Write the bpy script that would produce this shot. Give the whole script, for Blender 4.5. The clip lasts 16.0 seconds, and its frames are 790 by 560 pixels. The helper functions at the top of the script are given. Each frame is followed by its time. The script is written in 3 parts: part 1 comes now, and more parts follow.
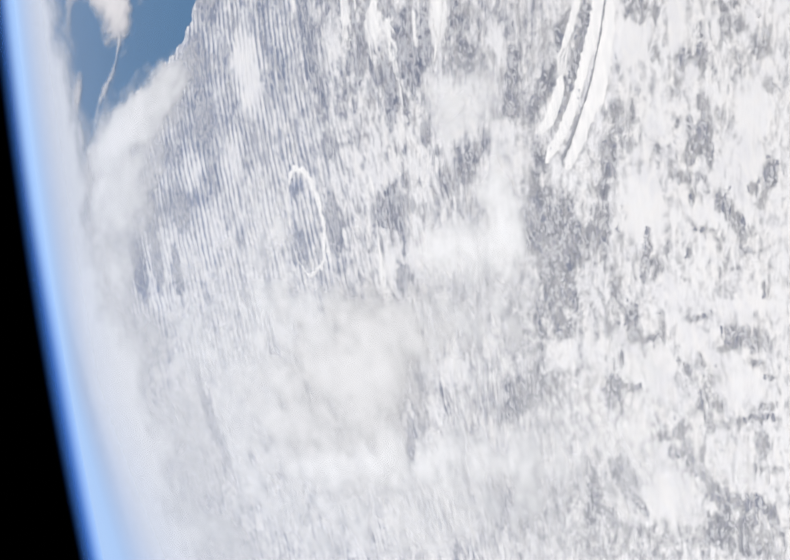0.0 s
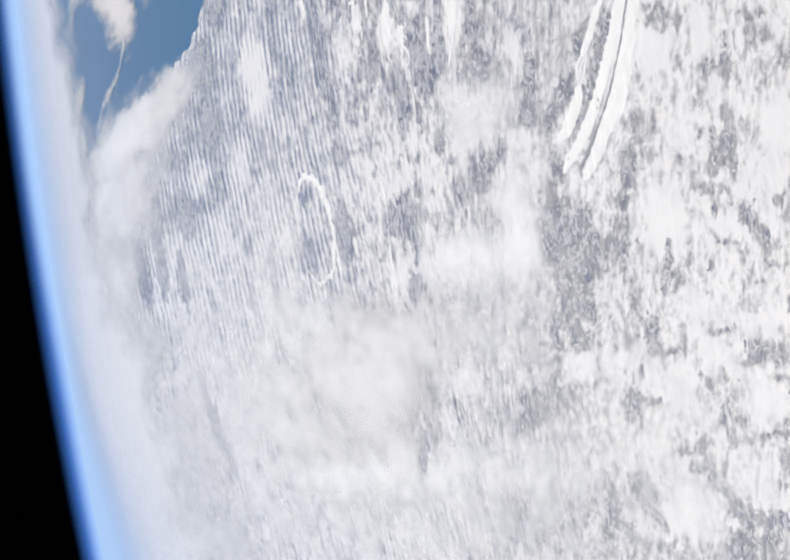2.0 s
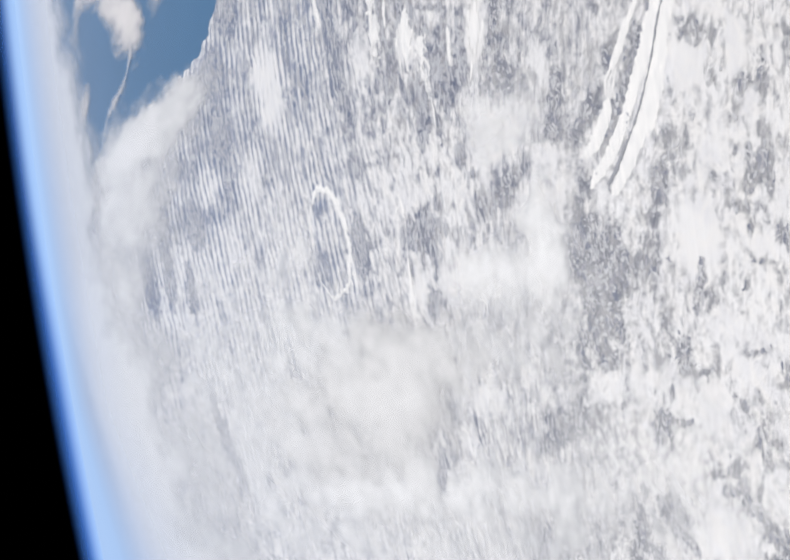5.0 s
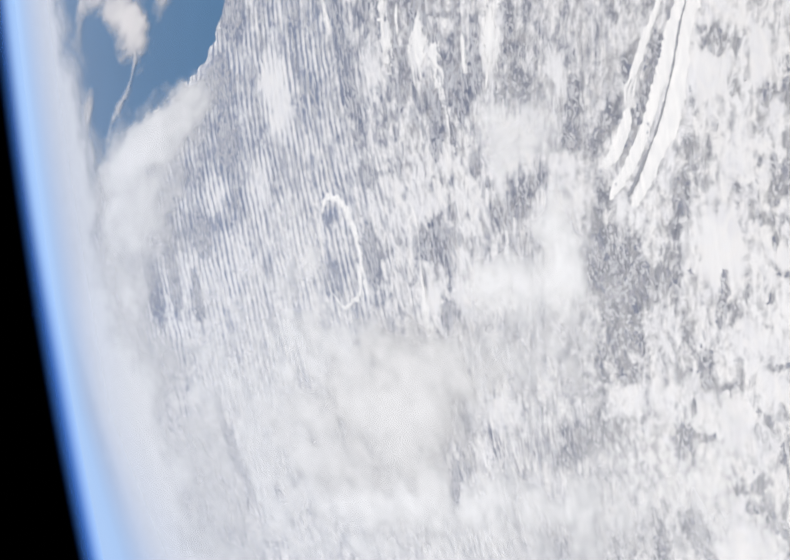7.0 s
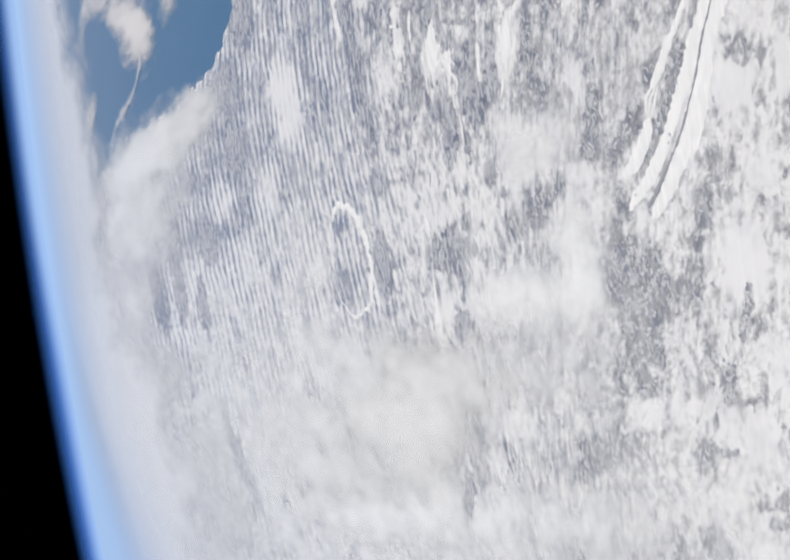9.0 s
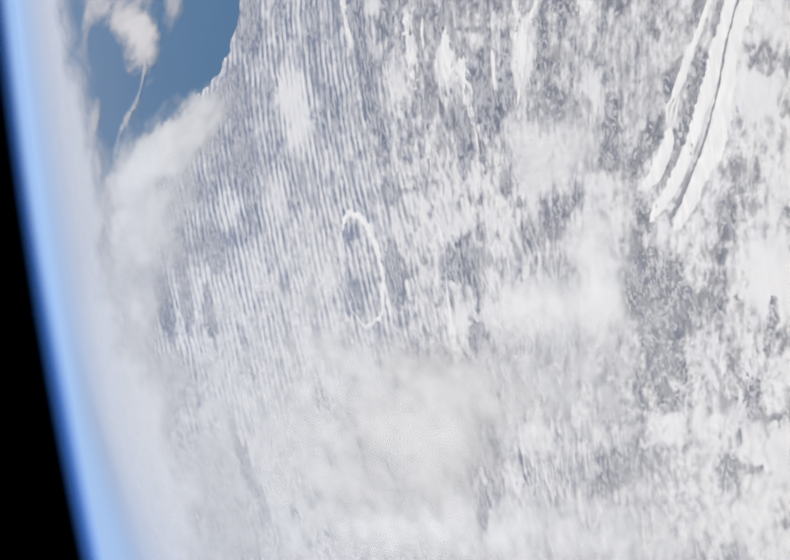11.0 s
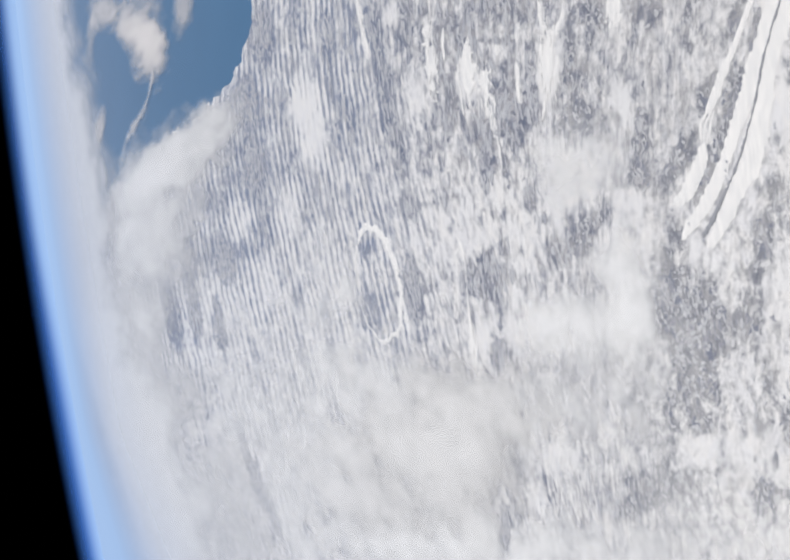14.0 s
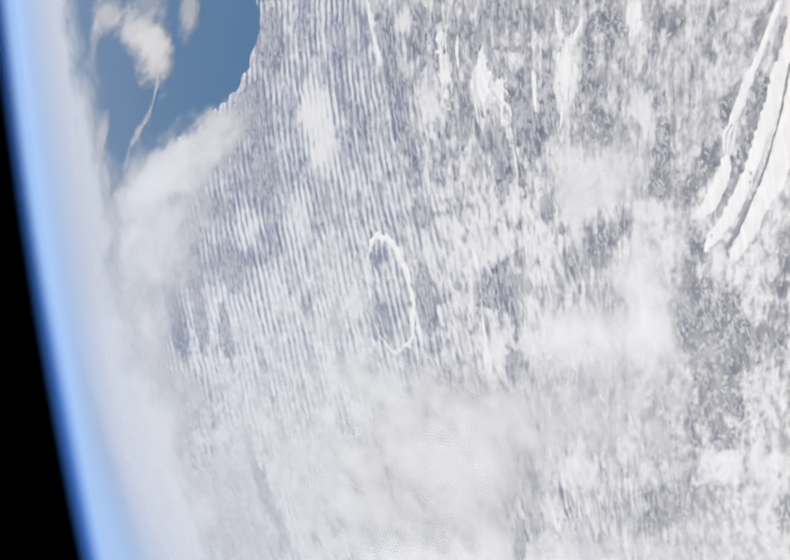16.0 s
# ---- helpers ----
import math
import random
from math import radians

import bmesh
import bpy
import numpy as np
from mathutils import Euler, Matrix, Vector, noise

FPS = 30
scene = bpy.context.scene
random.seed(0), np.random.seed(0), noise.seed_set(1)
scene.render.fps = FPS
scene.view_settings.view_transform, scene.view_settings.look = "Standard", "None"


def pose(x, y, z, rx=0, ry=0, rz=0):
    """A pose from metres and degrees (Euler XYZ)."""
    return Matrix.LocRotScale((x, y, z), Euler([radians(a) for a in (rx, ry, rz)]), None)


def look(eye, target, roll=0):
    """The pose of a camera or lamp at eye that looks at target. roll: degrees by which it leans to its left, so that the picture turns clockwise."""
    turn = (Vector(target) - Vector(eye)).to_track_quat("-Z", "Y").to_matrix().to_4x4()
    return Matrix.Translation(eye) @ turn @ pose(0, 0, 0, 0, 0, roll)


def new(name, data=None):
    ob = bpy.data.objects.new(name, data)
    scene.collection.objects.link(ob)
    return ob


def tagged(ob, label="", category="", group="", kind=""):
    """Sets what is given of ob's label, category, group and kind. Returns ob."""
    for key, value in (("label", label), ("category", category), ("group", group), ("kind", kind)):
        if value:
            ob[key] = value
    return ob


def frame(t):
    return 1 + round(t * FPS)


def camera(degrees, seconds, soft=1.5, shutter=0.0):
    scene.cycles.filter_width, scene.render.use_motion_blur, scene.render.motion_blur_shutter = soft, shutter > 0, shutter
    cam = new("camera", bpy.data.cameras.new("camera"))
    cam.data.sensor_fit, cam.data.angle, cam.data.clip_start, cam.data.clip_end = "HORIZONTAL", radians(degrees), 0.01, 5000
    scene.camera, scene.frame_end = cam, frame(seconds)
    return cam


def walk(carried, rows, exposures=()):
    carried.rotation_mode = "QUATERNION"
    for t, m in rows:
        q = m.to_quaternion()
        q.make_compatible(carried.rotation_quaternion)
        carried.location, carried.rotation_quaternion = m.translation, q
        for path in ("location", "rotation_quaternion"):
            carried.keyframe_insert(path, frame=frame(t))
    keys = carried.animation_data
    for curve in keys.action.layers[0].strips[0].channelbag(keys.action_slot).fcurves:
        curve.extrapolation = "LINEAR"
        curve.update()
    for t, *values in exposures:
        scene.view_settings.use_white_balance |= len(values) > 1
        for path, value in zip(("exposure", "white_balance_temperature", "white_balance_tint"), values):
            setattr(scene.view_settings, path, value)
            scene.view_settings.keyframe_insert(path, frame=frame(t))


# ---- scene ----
# Scale: one unit is one kilometre. The planet is a globe of radius 6371; the origin
# lies on its surface under the middle of the orbit's arc, z points away from its centre.
GLOBE = 6371.0
ORBIT = 419.34

# ---- camera and walk ----
cam = camera(22.24, 16.0, soft=2.3)
centre = Matrix.Translation((0, 0, -GLOBE))
middle = Matrix((
    (-0.169966, 0.985436, -0.005149, 0),
    (-0.486729, -0.088492, -0.869059, 0),
    (-0.856858, -0.145204, 0.494682, ORBIT),
    (0, 0, 0, 1)))
swing = Vector((-9.9794e-04, 4.2880e-04, -9.2690e-05))
drift = Vector((2.525e-05, 3.508e-05, 2.115e-05))


def orbit_pose(t):
    s = t - 8.0
    around = Matrix.Rotation(swing.length * s, 4, swing.normalized())
    lean = Matrix.Rotation(drift.length * s, 4, drift.normalized())
    return centre @ around @ centre.inverted() @ middle @ lean


walk(cam, [(k * 0.5, orbit_pose(k * 0.5)) for k in range(33)],
     exposures=((0, 0.38), (2, 0.37), (4, 0.33), (6.5, 0.345), (7, 0.345), (8, 0.325), (8.5, 0.22), (9, 0.21), (11.5, 0.21), (12, 0.285), (12.5, 0.325), (13, 0.24), (13.5, 0.19), (14, 0.19), (14.5, 0.24), (15, 0.17), (15.5, 0.17), (16, 0.26)))

# ---- world and sun ----
space = bpy.data.worlds.new("space")
scene.world = space
space.use_nodes = True
space.node_tree.nodes["Background"].inputs["Color"].default_value = (0.0, 0.0, 0.0, 1)
space.node_tree.nodes["Background"].inputs["Strength"].default_value = 1.0

sun_data = bpy.data.lights.new("sun", "SUN")
sun_data.energy = 4.6
sun_data.angle = radians(0.53)
sun_data.color = (0.993, 0.99, 1.0)
sun = new("sun", sun_data)
sun.matrix_world = look((1240, 800, 1530), (0, 800, -40))


# ---- numeric helpers ----
def lattice(ix, iy, seed):
    h = (ix.astype(np.int64) * 374761393 + iy.astype(np.int64) * 668265263 + seed * 974711) & 0x7FFFFFFF
    h = ((h ^ (h >> 13)) * 1274126177) & 0x7FFFFFFF
    return ((h ^ (h >> 16)) & 0xFFFF) / 65535.0


def value_noise(x, y, seed):
    fx, fy = np.floor(x), np.floor(y)
    u, v = x - fx, y - fy
    u, v = u * u * (3 - 2 * u), v * v * (3 - 2 * v)
    a, b = lattice(fx, fy, seed), lattice(fx + 1, fy, seed)
    c, d = lattice(fx, fy + 1, seed), lattice(fx + 1, fy + 1, seed)
    return (a + (b - a) * u) * (1 - v) + (c + (d - c) * u) * v


def fbm(x, y, octaves, seed, gain=0.5):
    total, amp, norm = 0.0, 1.0, 0.0
    for k in range(octaves):
        total = total + amp * value_noise(x * 2 ** k + 17.3 * k, y * 2 ** k - 9.1 * k, seed + k)
        norm += amp
        amp *= gain
    return total / norm


def smooth(a, b, x):
    s = np.clip((x - a) / (b - a), 0, 1)
    return s * s * (3 - 2 * s)


def on_globe(x, y, h):
    """z of a place h above the globe's surface over the plan point (x, y), pushed out along the radius."""
    z = np.sqrt(GLOBE ** 2 - x ** 2 - y ** 2)
    k = (GLOBE + h) / GLOBE
    return np.stack([x * k, y * k, z * k - GLOBE], -1)


def blob(x, y, row):
    """Bell-shaped weight of an ellipse (x, y, half length, half width, degrees)."""
    cx, cy, a, b, deg = row[:5]
    c, s = math.cos(radians(deg)), math.sin(radians(deg))
    dx, dy = x - cx, y - cy
    return ((dx * c + dy * s) / a) ** 2 + ((dy * c - dx * s) / b) ** 2


def to_line(x, y, line):
    """Distance from a polyline, and how far along it (0 to 1)."""
    best, where = np.full(np.shape(x), 1e9), np.zeros(np.shape(x))
    n = len(line) - 1
    for k in range(n):
        (x0, y0), (x1, y1) = line[k][:2], line[k + 1][:2]
        dx, dy = x1 - x0, y1 - y0
        s = np.clip(((x - x0) * dx + (y - y0) * dy) / (dx * dx + dy * dy), 0, 1)
        d = np.hypot(x - x0 - s * dx, y - y0 - s * dy)
        where = np.where(d < best, (k + s) / n, where)
        best = np.minimum(best, d)
    return best, where


def sheet(name, places, material, attributes=None, closed=False, parent=None, keep=None, exact=False):
    """A mesh from a grid of places (rows, columns, 3), with float attributes on its points."""
    r, c = places.shape[:2]
    idx = np.arange(r * c).reshape(r, c)
    if closed:
        idx = np.concatenate([idx, idx[:, :1]], 1)
    quads = np.stack([idx[:-1, :-1], idx[:-1, 1:], idx[1:, 1:], idx[1:, :-1]], -1).reshape(-1, 4)
    attributes = {key: np.asarray(v).reshape(-1) for key, v in (attributes or {}).items()}
    spots = places.reshape(-1, 3)
    if keep is not None:
        quads = quads[keep.reshape(-1)[quads[:, 0]] if exact else keep.reshape(-1)[quads].any(1)]
        used, flat = np.unique(quads, return_inverse=True)
        quads, spots = flat.reshape(-1, 4), spots[used]
        attributes = {key: v[used] for key, v in attributes.items()}
    me = bpy.data.meshes.new(name)
    me.vertices.add(len(spots))
    me.vertices.foreach_set("co", spots.reshape(-1).astype(np.float32))
    me.loops.add(quads.size)
    me.loops.foreach_set("vertex_index", quads.reshape(-1).astype(np.int32))
    me.polygons.add(len(quads))
    me.polygons.foreach_set("loop_start", (np.arange(len(quads)) * 4).astype(np.int32))
    me.update(calc_edges=True)
    me.validate()
    me.shade_smooth()
    for key, values in attributes.items():
        at = me.attributes.new(key, "FLOAT", "POINT")
        at.data.foreach_set("value", values.astype(np.float32))
    me.materials.append(material)
    ob = new(name, me)
    if parent:
        ob.parent = parent
    return ob


# ---- materials ----
def material(name):
    m = bpy.data.materials.new(name)
    m.use_nodes = True
    t = m.node_tree
    t.nodes.clear()
    return m, t.nodes, t.links


def node(nodes, links, kind, inputs=None, **settings):
    n = nodes.new(kind)
    for key, value in settings.items():
        if key == "operation":
            n.operation = value
        elif key == "attribute_name":
            n.attribute_name = value
        elif key == "data_type":
            n.data_type = value
        elif key == "normalize":
            n.normalize = value
        elif key == "clamp":
            n.use_clamp = value
        elif key == "bands_direction":
            n.bands_direction = value
        elif key == "interpolation_type":
            n.interpolation_type = value
    for key, value in (inputs or {}).items():
        if hasattr(value, "is_output"):
            links.new(value, n.inputs[key])
        else:
            n.inputs[key].default_value = value
    return n


def maths(nodes, links, op, a, b=0.0, c=0.0, clamp=False):
    return node(nodes, links, "ShaderNodeMath", {0: a, 1: b, 2: c}, operation=op, clamp=clamp).outputs[0]


def step_between(nodes, links, value, low, high):
    return node(nodes, links, "ShaderNodeMapRange", {"Value": value, "From Min": low, "From Max": high},
                interpolation_type="SMOOTHSTEP").outputs[0]


def blend(nodes, links, fac, a, b):
    n = node(nodes, links, "ShaderNodeMix", {0: fac}, data_type="RGBA")
    for slot, value in ((6, a), (7, b)):
        if hasattr(value, "is_output"):
            links.new(value, n.inputs[slot])
        else:
            n.inputs[slot].default_value = (*value, 1)
    return n.outputs[2]


def stretched(nodes, links, degrees, sx, sy, sz=0.05):
    """Plan coordinates turned by degrees about z and divided by the lengths sx, sy (km)."""
    geo = node(nodes, links, "ShaderNodeNewGeometry")
    turn = node(nodes, links, "ShaderNodeVectorRotate", {"Vector": geo.outputs["Position"], "Angle": radians(-degrees)})
    return node(nodes, links, "ShaderNodeVectorMath",
                {0: turn.outputs[0], 1: (1 / sx, 1 / sy, sz)}, operation="MULTIPLY").outputs[0]


def grain(nodes, links, vector, detail, rough, scale=1.0, distortion=0.0):
    return node(nodes, links, "ShaderNodeTexNoise", {"Vector": vector, "Scale": scale, "Detail": detail,
                "Roughness": rough, "Distortion": distortion}).outputs[0]


def attribute(nodes, links, name):
    return node(nodes, links, "ShaderNodeAttribute", attribute_name=name).outputs["Fac"]


def finish(nodes, links, shader):
    out = node(nodes, links, "ShaderNodeOutputMaterial")
    links.new(shader, out.inputs["Surface"])


RIDGE = 176.0      # bearing of the long valleys, degrees from the x axis


def relief(n, l, height, distance, strength=1.0):
    return node(n, l, "ShaderNodeBump", {"Height": height, "Distance": distance, "Strength": strength}).outputs[0]


def lanes(n, l, along, across, off=0.0):
    """Coordinates that follow the long valleys: cells along them and lanes across them."""
    return node(n, l, "ShaderNodeCombineXYZ", {"X": maths(n, l, "MULTIPLY", attribute(n, l, "run"), along),
                "Y": maths(n, l, "MULTIPLY", attribute(n, l, "lane"), across), "Z": off}).outputs[0]


def land_material():
    m, n, l = material("snow_and_boreal_forest")
    forest, ridge, lines = attribute(n, l, "forest"), attribute(n, l, "ridge"), attribute(n, l, "lines")
    # woods on the ridges: long strokes; on the plains: curling, moth-eaten clumps
    stroke = grain(n, l, lanes(n, l, 0.55, 0.72), 4, 0.68, distortion=0.45)
    dots = grain(n, l, lanes(n, l, 1.5, 1.5, 41.0), 2, 0.6, distortion=0.5)
    stroke = maths(n, l, "MULTIPLY_ADD", dots, 0.52, maths(n, l, "MULTIPLY_ADD", stroke, 0.72, -0.12))
    curl = grain(n, l, lanes(n, l, 1.5, 0.56, 7.0), 5, 0.68, distortion=0.3)
    mixed = maths(n, l, "MULTIPLY_ADD", maths(n, l, "SUBTRACT", stroke, curl), ridge, curl)
    vary = maths(n, l, "MAXIMUM", maths(n, l, "MULTIPLY_ADD", forest, 2.3, 1.25), 1.2)
    vary = maths(n, l, "MULTIPLY", vary, maths(n, l, "MULTIPLY_ADD", lines, -0.4, 1.0))
    value = maths(n, l, "MULTIPLY_ADD", maths(n, l, "SUBTRACT", mixed, 0.5), vary, forest)
    # close parallel ridges, broken along their length
    sway = grain(n, l, lanes(n, l, 0.34, 0.22, 3.0), 3, 0.55)
    phase = maths(n, l, "MULTIPLY_ADD", sway, 9.0, maths(n, l, "MULTIPLY", attribute(n, l, "lane"), math.tau))
    comb = maths(n, l, "SINE", phase)
    broken = step_between(n, l, grain(n, l, lanes(n, l, 0.36, 0.30, 11.0), 3, 0.6), 0.34, 0.60)
    comb = maths(n, l, "MULTIPLY", comb, maths(n, l, "MULTIPLY", lines, maths(n, l, "MULTIPLY_ADD", broken, 0.22, 0.04)))
    value = maths(n, l, "ADD", value, comb)
    cover = maths(n, l, "MULTIPLY", step_between(n, l, value, maths(n, l, "MULTIPLY_ADD", ridge, -0.05, 0.26), maths(n, l, "MULTIPLY_ADD", ridge, -0.04, 0.88)), maths(n, l, "MULTIPLY_ADD", ridge, 0.09, 0.86))
    # specks: single groves in the open and clearings in the woods
    speck = grain(n, l, lanes(n, l, 2.6, 1.35, 5.0), 3, 0.6, distortion=0.6)
    groves = maths(n, l, "MULTIPLY", step_between(n, l, speck, 0.58, 0.70), maths(n, l, "MULTIPLY_ADD", forest, 0.5, 0.10))
    glades = maths(n, l, "MULTIPLY", step_between(n, l, speck, 0.44, 0.32), 0.36)
    cover = maths(n, l, "ADD", cover, groves, clamp=True)
    cover = maths(n, l, "MULTIPLY", cover, maths(n, l, "SUBTRACT", 1.0, glades), clamp=True)
    snow_tone = grain(n, l, stretched(n, l, 40, 30, 24), 6, 0.65, distortion=0.8)
    snow = blend(n, l, step_between(n, l, snow_tone, 0.36, 0.62), (0.622, 0.614, 0.622), (0.676, 0.667, 0.664))
    hue = grain(n, l, stretched(n, l, 130, 11, 16), 4, 0.6, distortion=1.5)
    snow = blend(n, l, step_between(n, l, hue, 0.40, 0.66), snow, (0.684, 0.667, 0.653))
    wood_tone = grain(n, l, lanes(n, l, 0.6, 0.35, 19.0), 5, 0.65, distortion=0.8)
    # woods bluer towards the far ridges: haze tint put into their colour
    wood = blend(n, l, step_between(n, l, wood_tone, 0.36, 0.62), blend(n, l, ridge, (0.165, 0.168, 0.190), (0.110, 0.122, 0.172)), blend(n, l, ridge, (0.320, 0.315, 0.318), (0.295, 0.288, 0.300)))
    wood = blend(n, l, maths(n, l, "MULTIPLY", lines, 0.44, clamp=True), wood, (0.135, 0.178, 0.285))      # far woods bluer still: haze painted into the colour
    colour = blend(n, l, cover, snow, wood)
    hills = relief(n, l, grain(n, l, lanes(n, l, 1.2, 1.0, 23.0), 4, 0.6), 0.5, 0.4)
    b = node(n, l, "ShaderNodeBsdfDiffuse", {"Color": colour, "Roughness": 0.6, "Normal": hills})
    finish(n, l, b.outputs[0])
    return m


def stand_material():
    m, n, l = material("conifer_stand")
    tone = grain(n, l, lanes(n, l, 0.9, 0.7, 31.0), 4, 0.62, distortion=0.8)
    colour = blend(n, l, step_between(n, l, tone, 0.34, 0.66), (0.19, 0.20, 0.245), (0.43, 0.42, 0.43))
    b = node(n, l, "ShaderNodeBsdfDiffuse", {"Color": colour, "Roughness": 0.6})
    finish(n, l, b.outputs[0])
    return m


def canopy_material(name, dark, pale):
    m, n, l = material(name)
    tone = grain(n, l, stretched(n, l, RIDGE, 6, 4), 6, 0.7)
    island = node(n, l, "ShaderNodeNewGeometry").outputs["Random Per Island"]
    piece = node(n, l, "ShaderNodeObjectInfo").outputs["Random"]
    tone = maths(n, l, "MULTIPLY_ADD", maths(n, l, "FRACT", maths(n, l, "ADD", island, piece)), 0.6, maths(n, l, "MULTIPLY", tone, 0.5))
    wood = blend(n, l, tone, dark, pale)
    grit = grain(n, l, stretched(n, l, RIDGE, 1.6, 1.0), 3, 0.6)
    colour = blend(n, l, maths(n, l, "MULTIPLY", grit, 0.55), wood, (0.72, 0.72, 0.74))
    b = node(n, l, "ShaderNodeBsdfDiffuse", {"Color": colour, "Roughness": 0.7})
    finish(n, l, b.outputs[0])
    return m


def ice_material():
    m, n, l = material("snow_covered_lake_ice")
    tone = step_between(n, l, grain(n, l, stretched(n, l, RIDGE, 7, 2.0), 6, 0.65), 0.3, 0.7)
    colour = blend(n, l, tone, (0.660, 0.652, 0.645), (0.775, 0.757, 0.735))
    b = node(n, l, "ShaderNodeBsdfDiffuse", {"Color": colour, "Roughness": 0.5})
    finish(n, l, b.outputs[0])
    return m


def sea_material():
    m, n, l = material("open_sea_water")
    tone = grain(n, l, stretched(n, l, 100, 120, 50), 4, 0.55)
    colour = blend(n, l, tone, (0.015, 0.091, 0.195), (0.028, 0.120, 0.24))
    b = node(n, l, "ShaderNodeBsdfPrincipled", {"Base Color": colour, "Roughness": 0.45, "IOR": 1.33})
    finish(n, l, b.outputs[0])
    return m


def cloud_material(name):
    """Cloud that hides as much as its thickness says; clouds over the sea are warmer, thin veils painted brighter in
    place of light scattered through them.
    """
    m, n, l = material(name)
    dens, tint = attribute(n, l, "thickness"), attribute(n, l, "tint")
    wisps = grain(n, l, stretched(n, l, RIDGE, 9, 26), 4, 0.58, distortion=0.4)
    sway = maths(n, l, "MULTIPLY", step_between(n, l, dens, 0.03, 0.4), maths(n, l, "MULTIPLY_ADD", step_between(n, l, dens, 0.55, 0.9), -0.17, 0.35))
    alpha = maths(n, l, "MULTIPLY_ADD", maths(n, l, "SUBTRACT", wisps, 0.5), sway, dens, clamp=True)
    tone = grain(n, l, stretched(n, l, 20, 60, 30), 4, 0.5)
    thick = blend(n, l, tone, (0.588, 0.580, 0.572), (0.630, 0.617, 0.604))
    veil = blend(n, l, step_between(n, l, tint, 0.0, 0.6), thick, (0.80, 0.795, 0.79))
    warm = blend(n, l, step_between(n, l, tint, 0.65, 1.0), veil, (0.61, 0.57, 0.54))
    lit = node(n, l, "ShaderNodeBsdfDiffuse", {"Color": warm})
    clear = node(n, l, "ShaderNodeBsdfTransparent")
    mix = node(n, l, "ShaderNodeMixShader", {0: alpha, 1: clear.outputs[0], 2: lit.outputs[0]})
    finish(n, l, mix.outputs[0])
    return m


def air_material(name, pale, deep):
    """Sheet for sunlit air: blue haze put into colour and opacity by the attributes."""
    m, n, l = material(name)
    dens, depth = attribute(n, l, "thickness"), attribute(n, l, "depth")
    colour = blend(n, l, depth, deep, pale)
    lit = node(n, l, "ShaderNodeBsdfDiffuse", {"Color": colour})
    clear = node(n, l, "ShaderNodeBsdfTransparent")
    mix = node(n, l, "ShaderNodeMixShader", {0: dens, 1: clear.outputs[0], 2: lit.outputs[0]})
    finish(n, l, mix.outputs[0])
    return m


CANOPY = canopy_material("conifer_canopy", (0.15, 0.16, 0.20), (0.47, 0.465, 0.475))
DARK_CANOPY = canopy_material("dark_conifers", (0.06, 0.065, 0.085), (0.20, 0.20, 0.22))
OPEN_CANOPY = canopy_material("open_conifers_with_snow", (0.24, 0.245, 0.27), (0.53, 0.52, 0.52))
STAND = stand_material()
LAND, ICE, SEA = land_material(), ice_material(), sea_material()
CLOUD = cloud_material("white_cloud")
LIMB_AIR = air_material("limb_air", (0.305, 0.45, 0.69), (0.045, 0.14, 0.45))
PAINTED_HAZE = air_material("painted_haze", (0.325, 0.465, 0.705), (0.53, 0.63, 0.84))

# ---- land cover and coast (plan, km) ----
# x, y, half length, half width, bearing, weight: denser (+) or more open (-) woods
UPPER_WOODS = (
    (75, 723, 13.5, 9.8, 96, 0.75),
    (66, 750, 14.2, 8.0, 158, 0.62),
    (58, 734, 7.4, 4.7, 26, 0.5),
    (83, 703, 9.1, 4.3, 142, 0.56),
    (45, 718, 6.9, 6.3, 141, 0.62),
    (71, 667, 10.6, 6.3, 86, 0.69),
    (62, 623, 5.6, 4.7, 127, 0.69),
    (54, 626, 7.7, 2.8, 82, 0.5),
    (43, 630, 7.5, 5.6, 96, 0.75),
    (87, 664, 12.4, 7.1, 84, 0.31),
    (35, 707, 4.7, 2.2, 87, 0.5),
    (26, 683, 13.4, 8.0, 106, 0.5),
    (29, 669, 6.8, 4.1, 135, 0.5),
    (21, 702, 10.3, 7.0, 85, 0.38),
    (16, 766, 12.7, 11.1, 125, 0.88),
    (-15, 770, 12.1, 9.0, 132, 0.5),
)
CHANNEL_WOODS = (
    (44, 606, 18.2, 4.9, 118, 0.6),
    (66, 579, 12.3, 3.0, 124, 0.6),
    (49, 578, 24.5, 4.0, 131, 0.6),
    (66, 563, 8.8, 4.3, 129, 0.5),
    (34, 592, 6.9, 3.2, 118, 0.3),
    (20, 614, 7.6, 4.9, 167, 0.4),
    (-2, 629, 16.6, 5.3, 144, 0.85),
    (-21, 626, 10.5, 5.3, 159, 0.5),
    (-9, 598, 11.9, 5.1, 167, 0.6),
    (-12, 611, 9.6, 6.1, 149, 0.35),
    (-23, 611, 14.1, 8.3, 94, 0.55),
    (-35, 608, 8.2, 5.9, 160, 0.5),
    (-37, 622, 11.1, 8.3, 119, 0.45),
    (-49, 619, 11.7, 4.8, 91, 0.5),
    (-41, 638, 9.1, 4.6, 158, 0.45),
    (-49, 637, 3.9, 3.3, 97, 0.5),
)
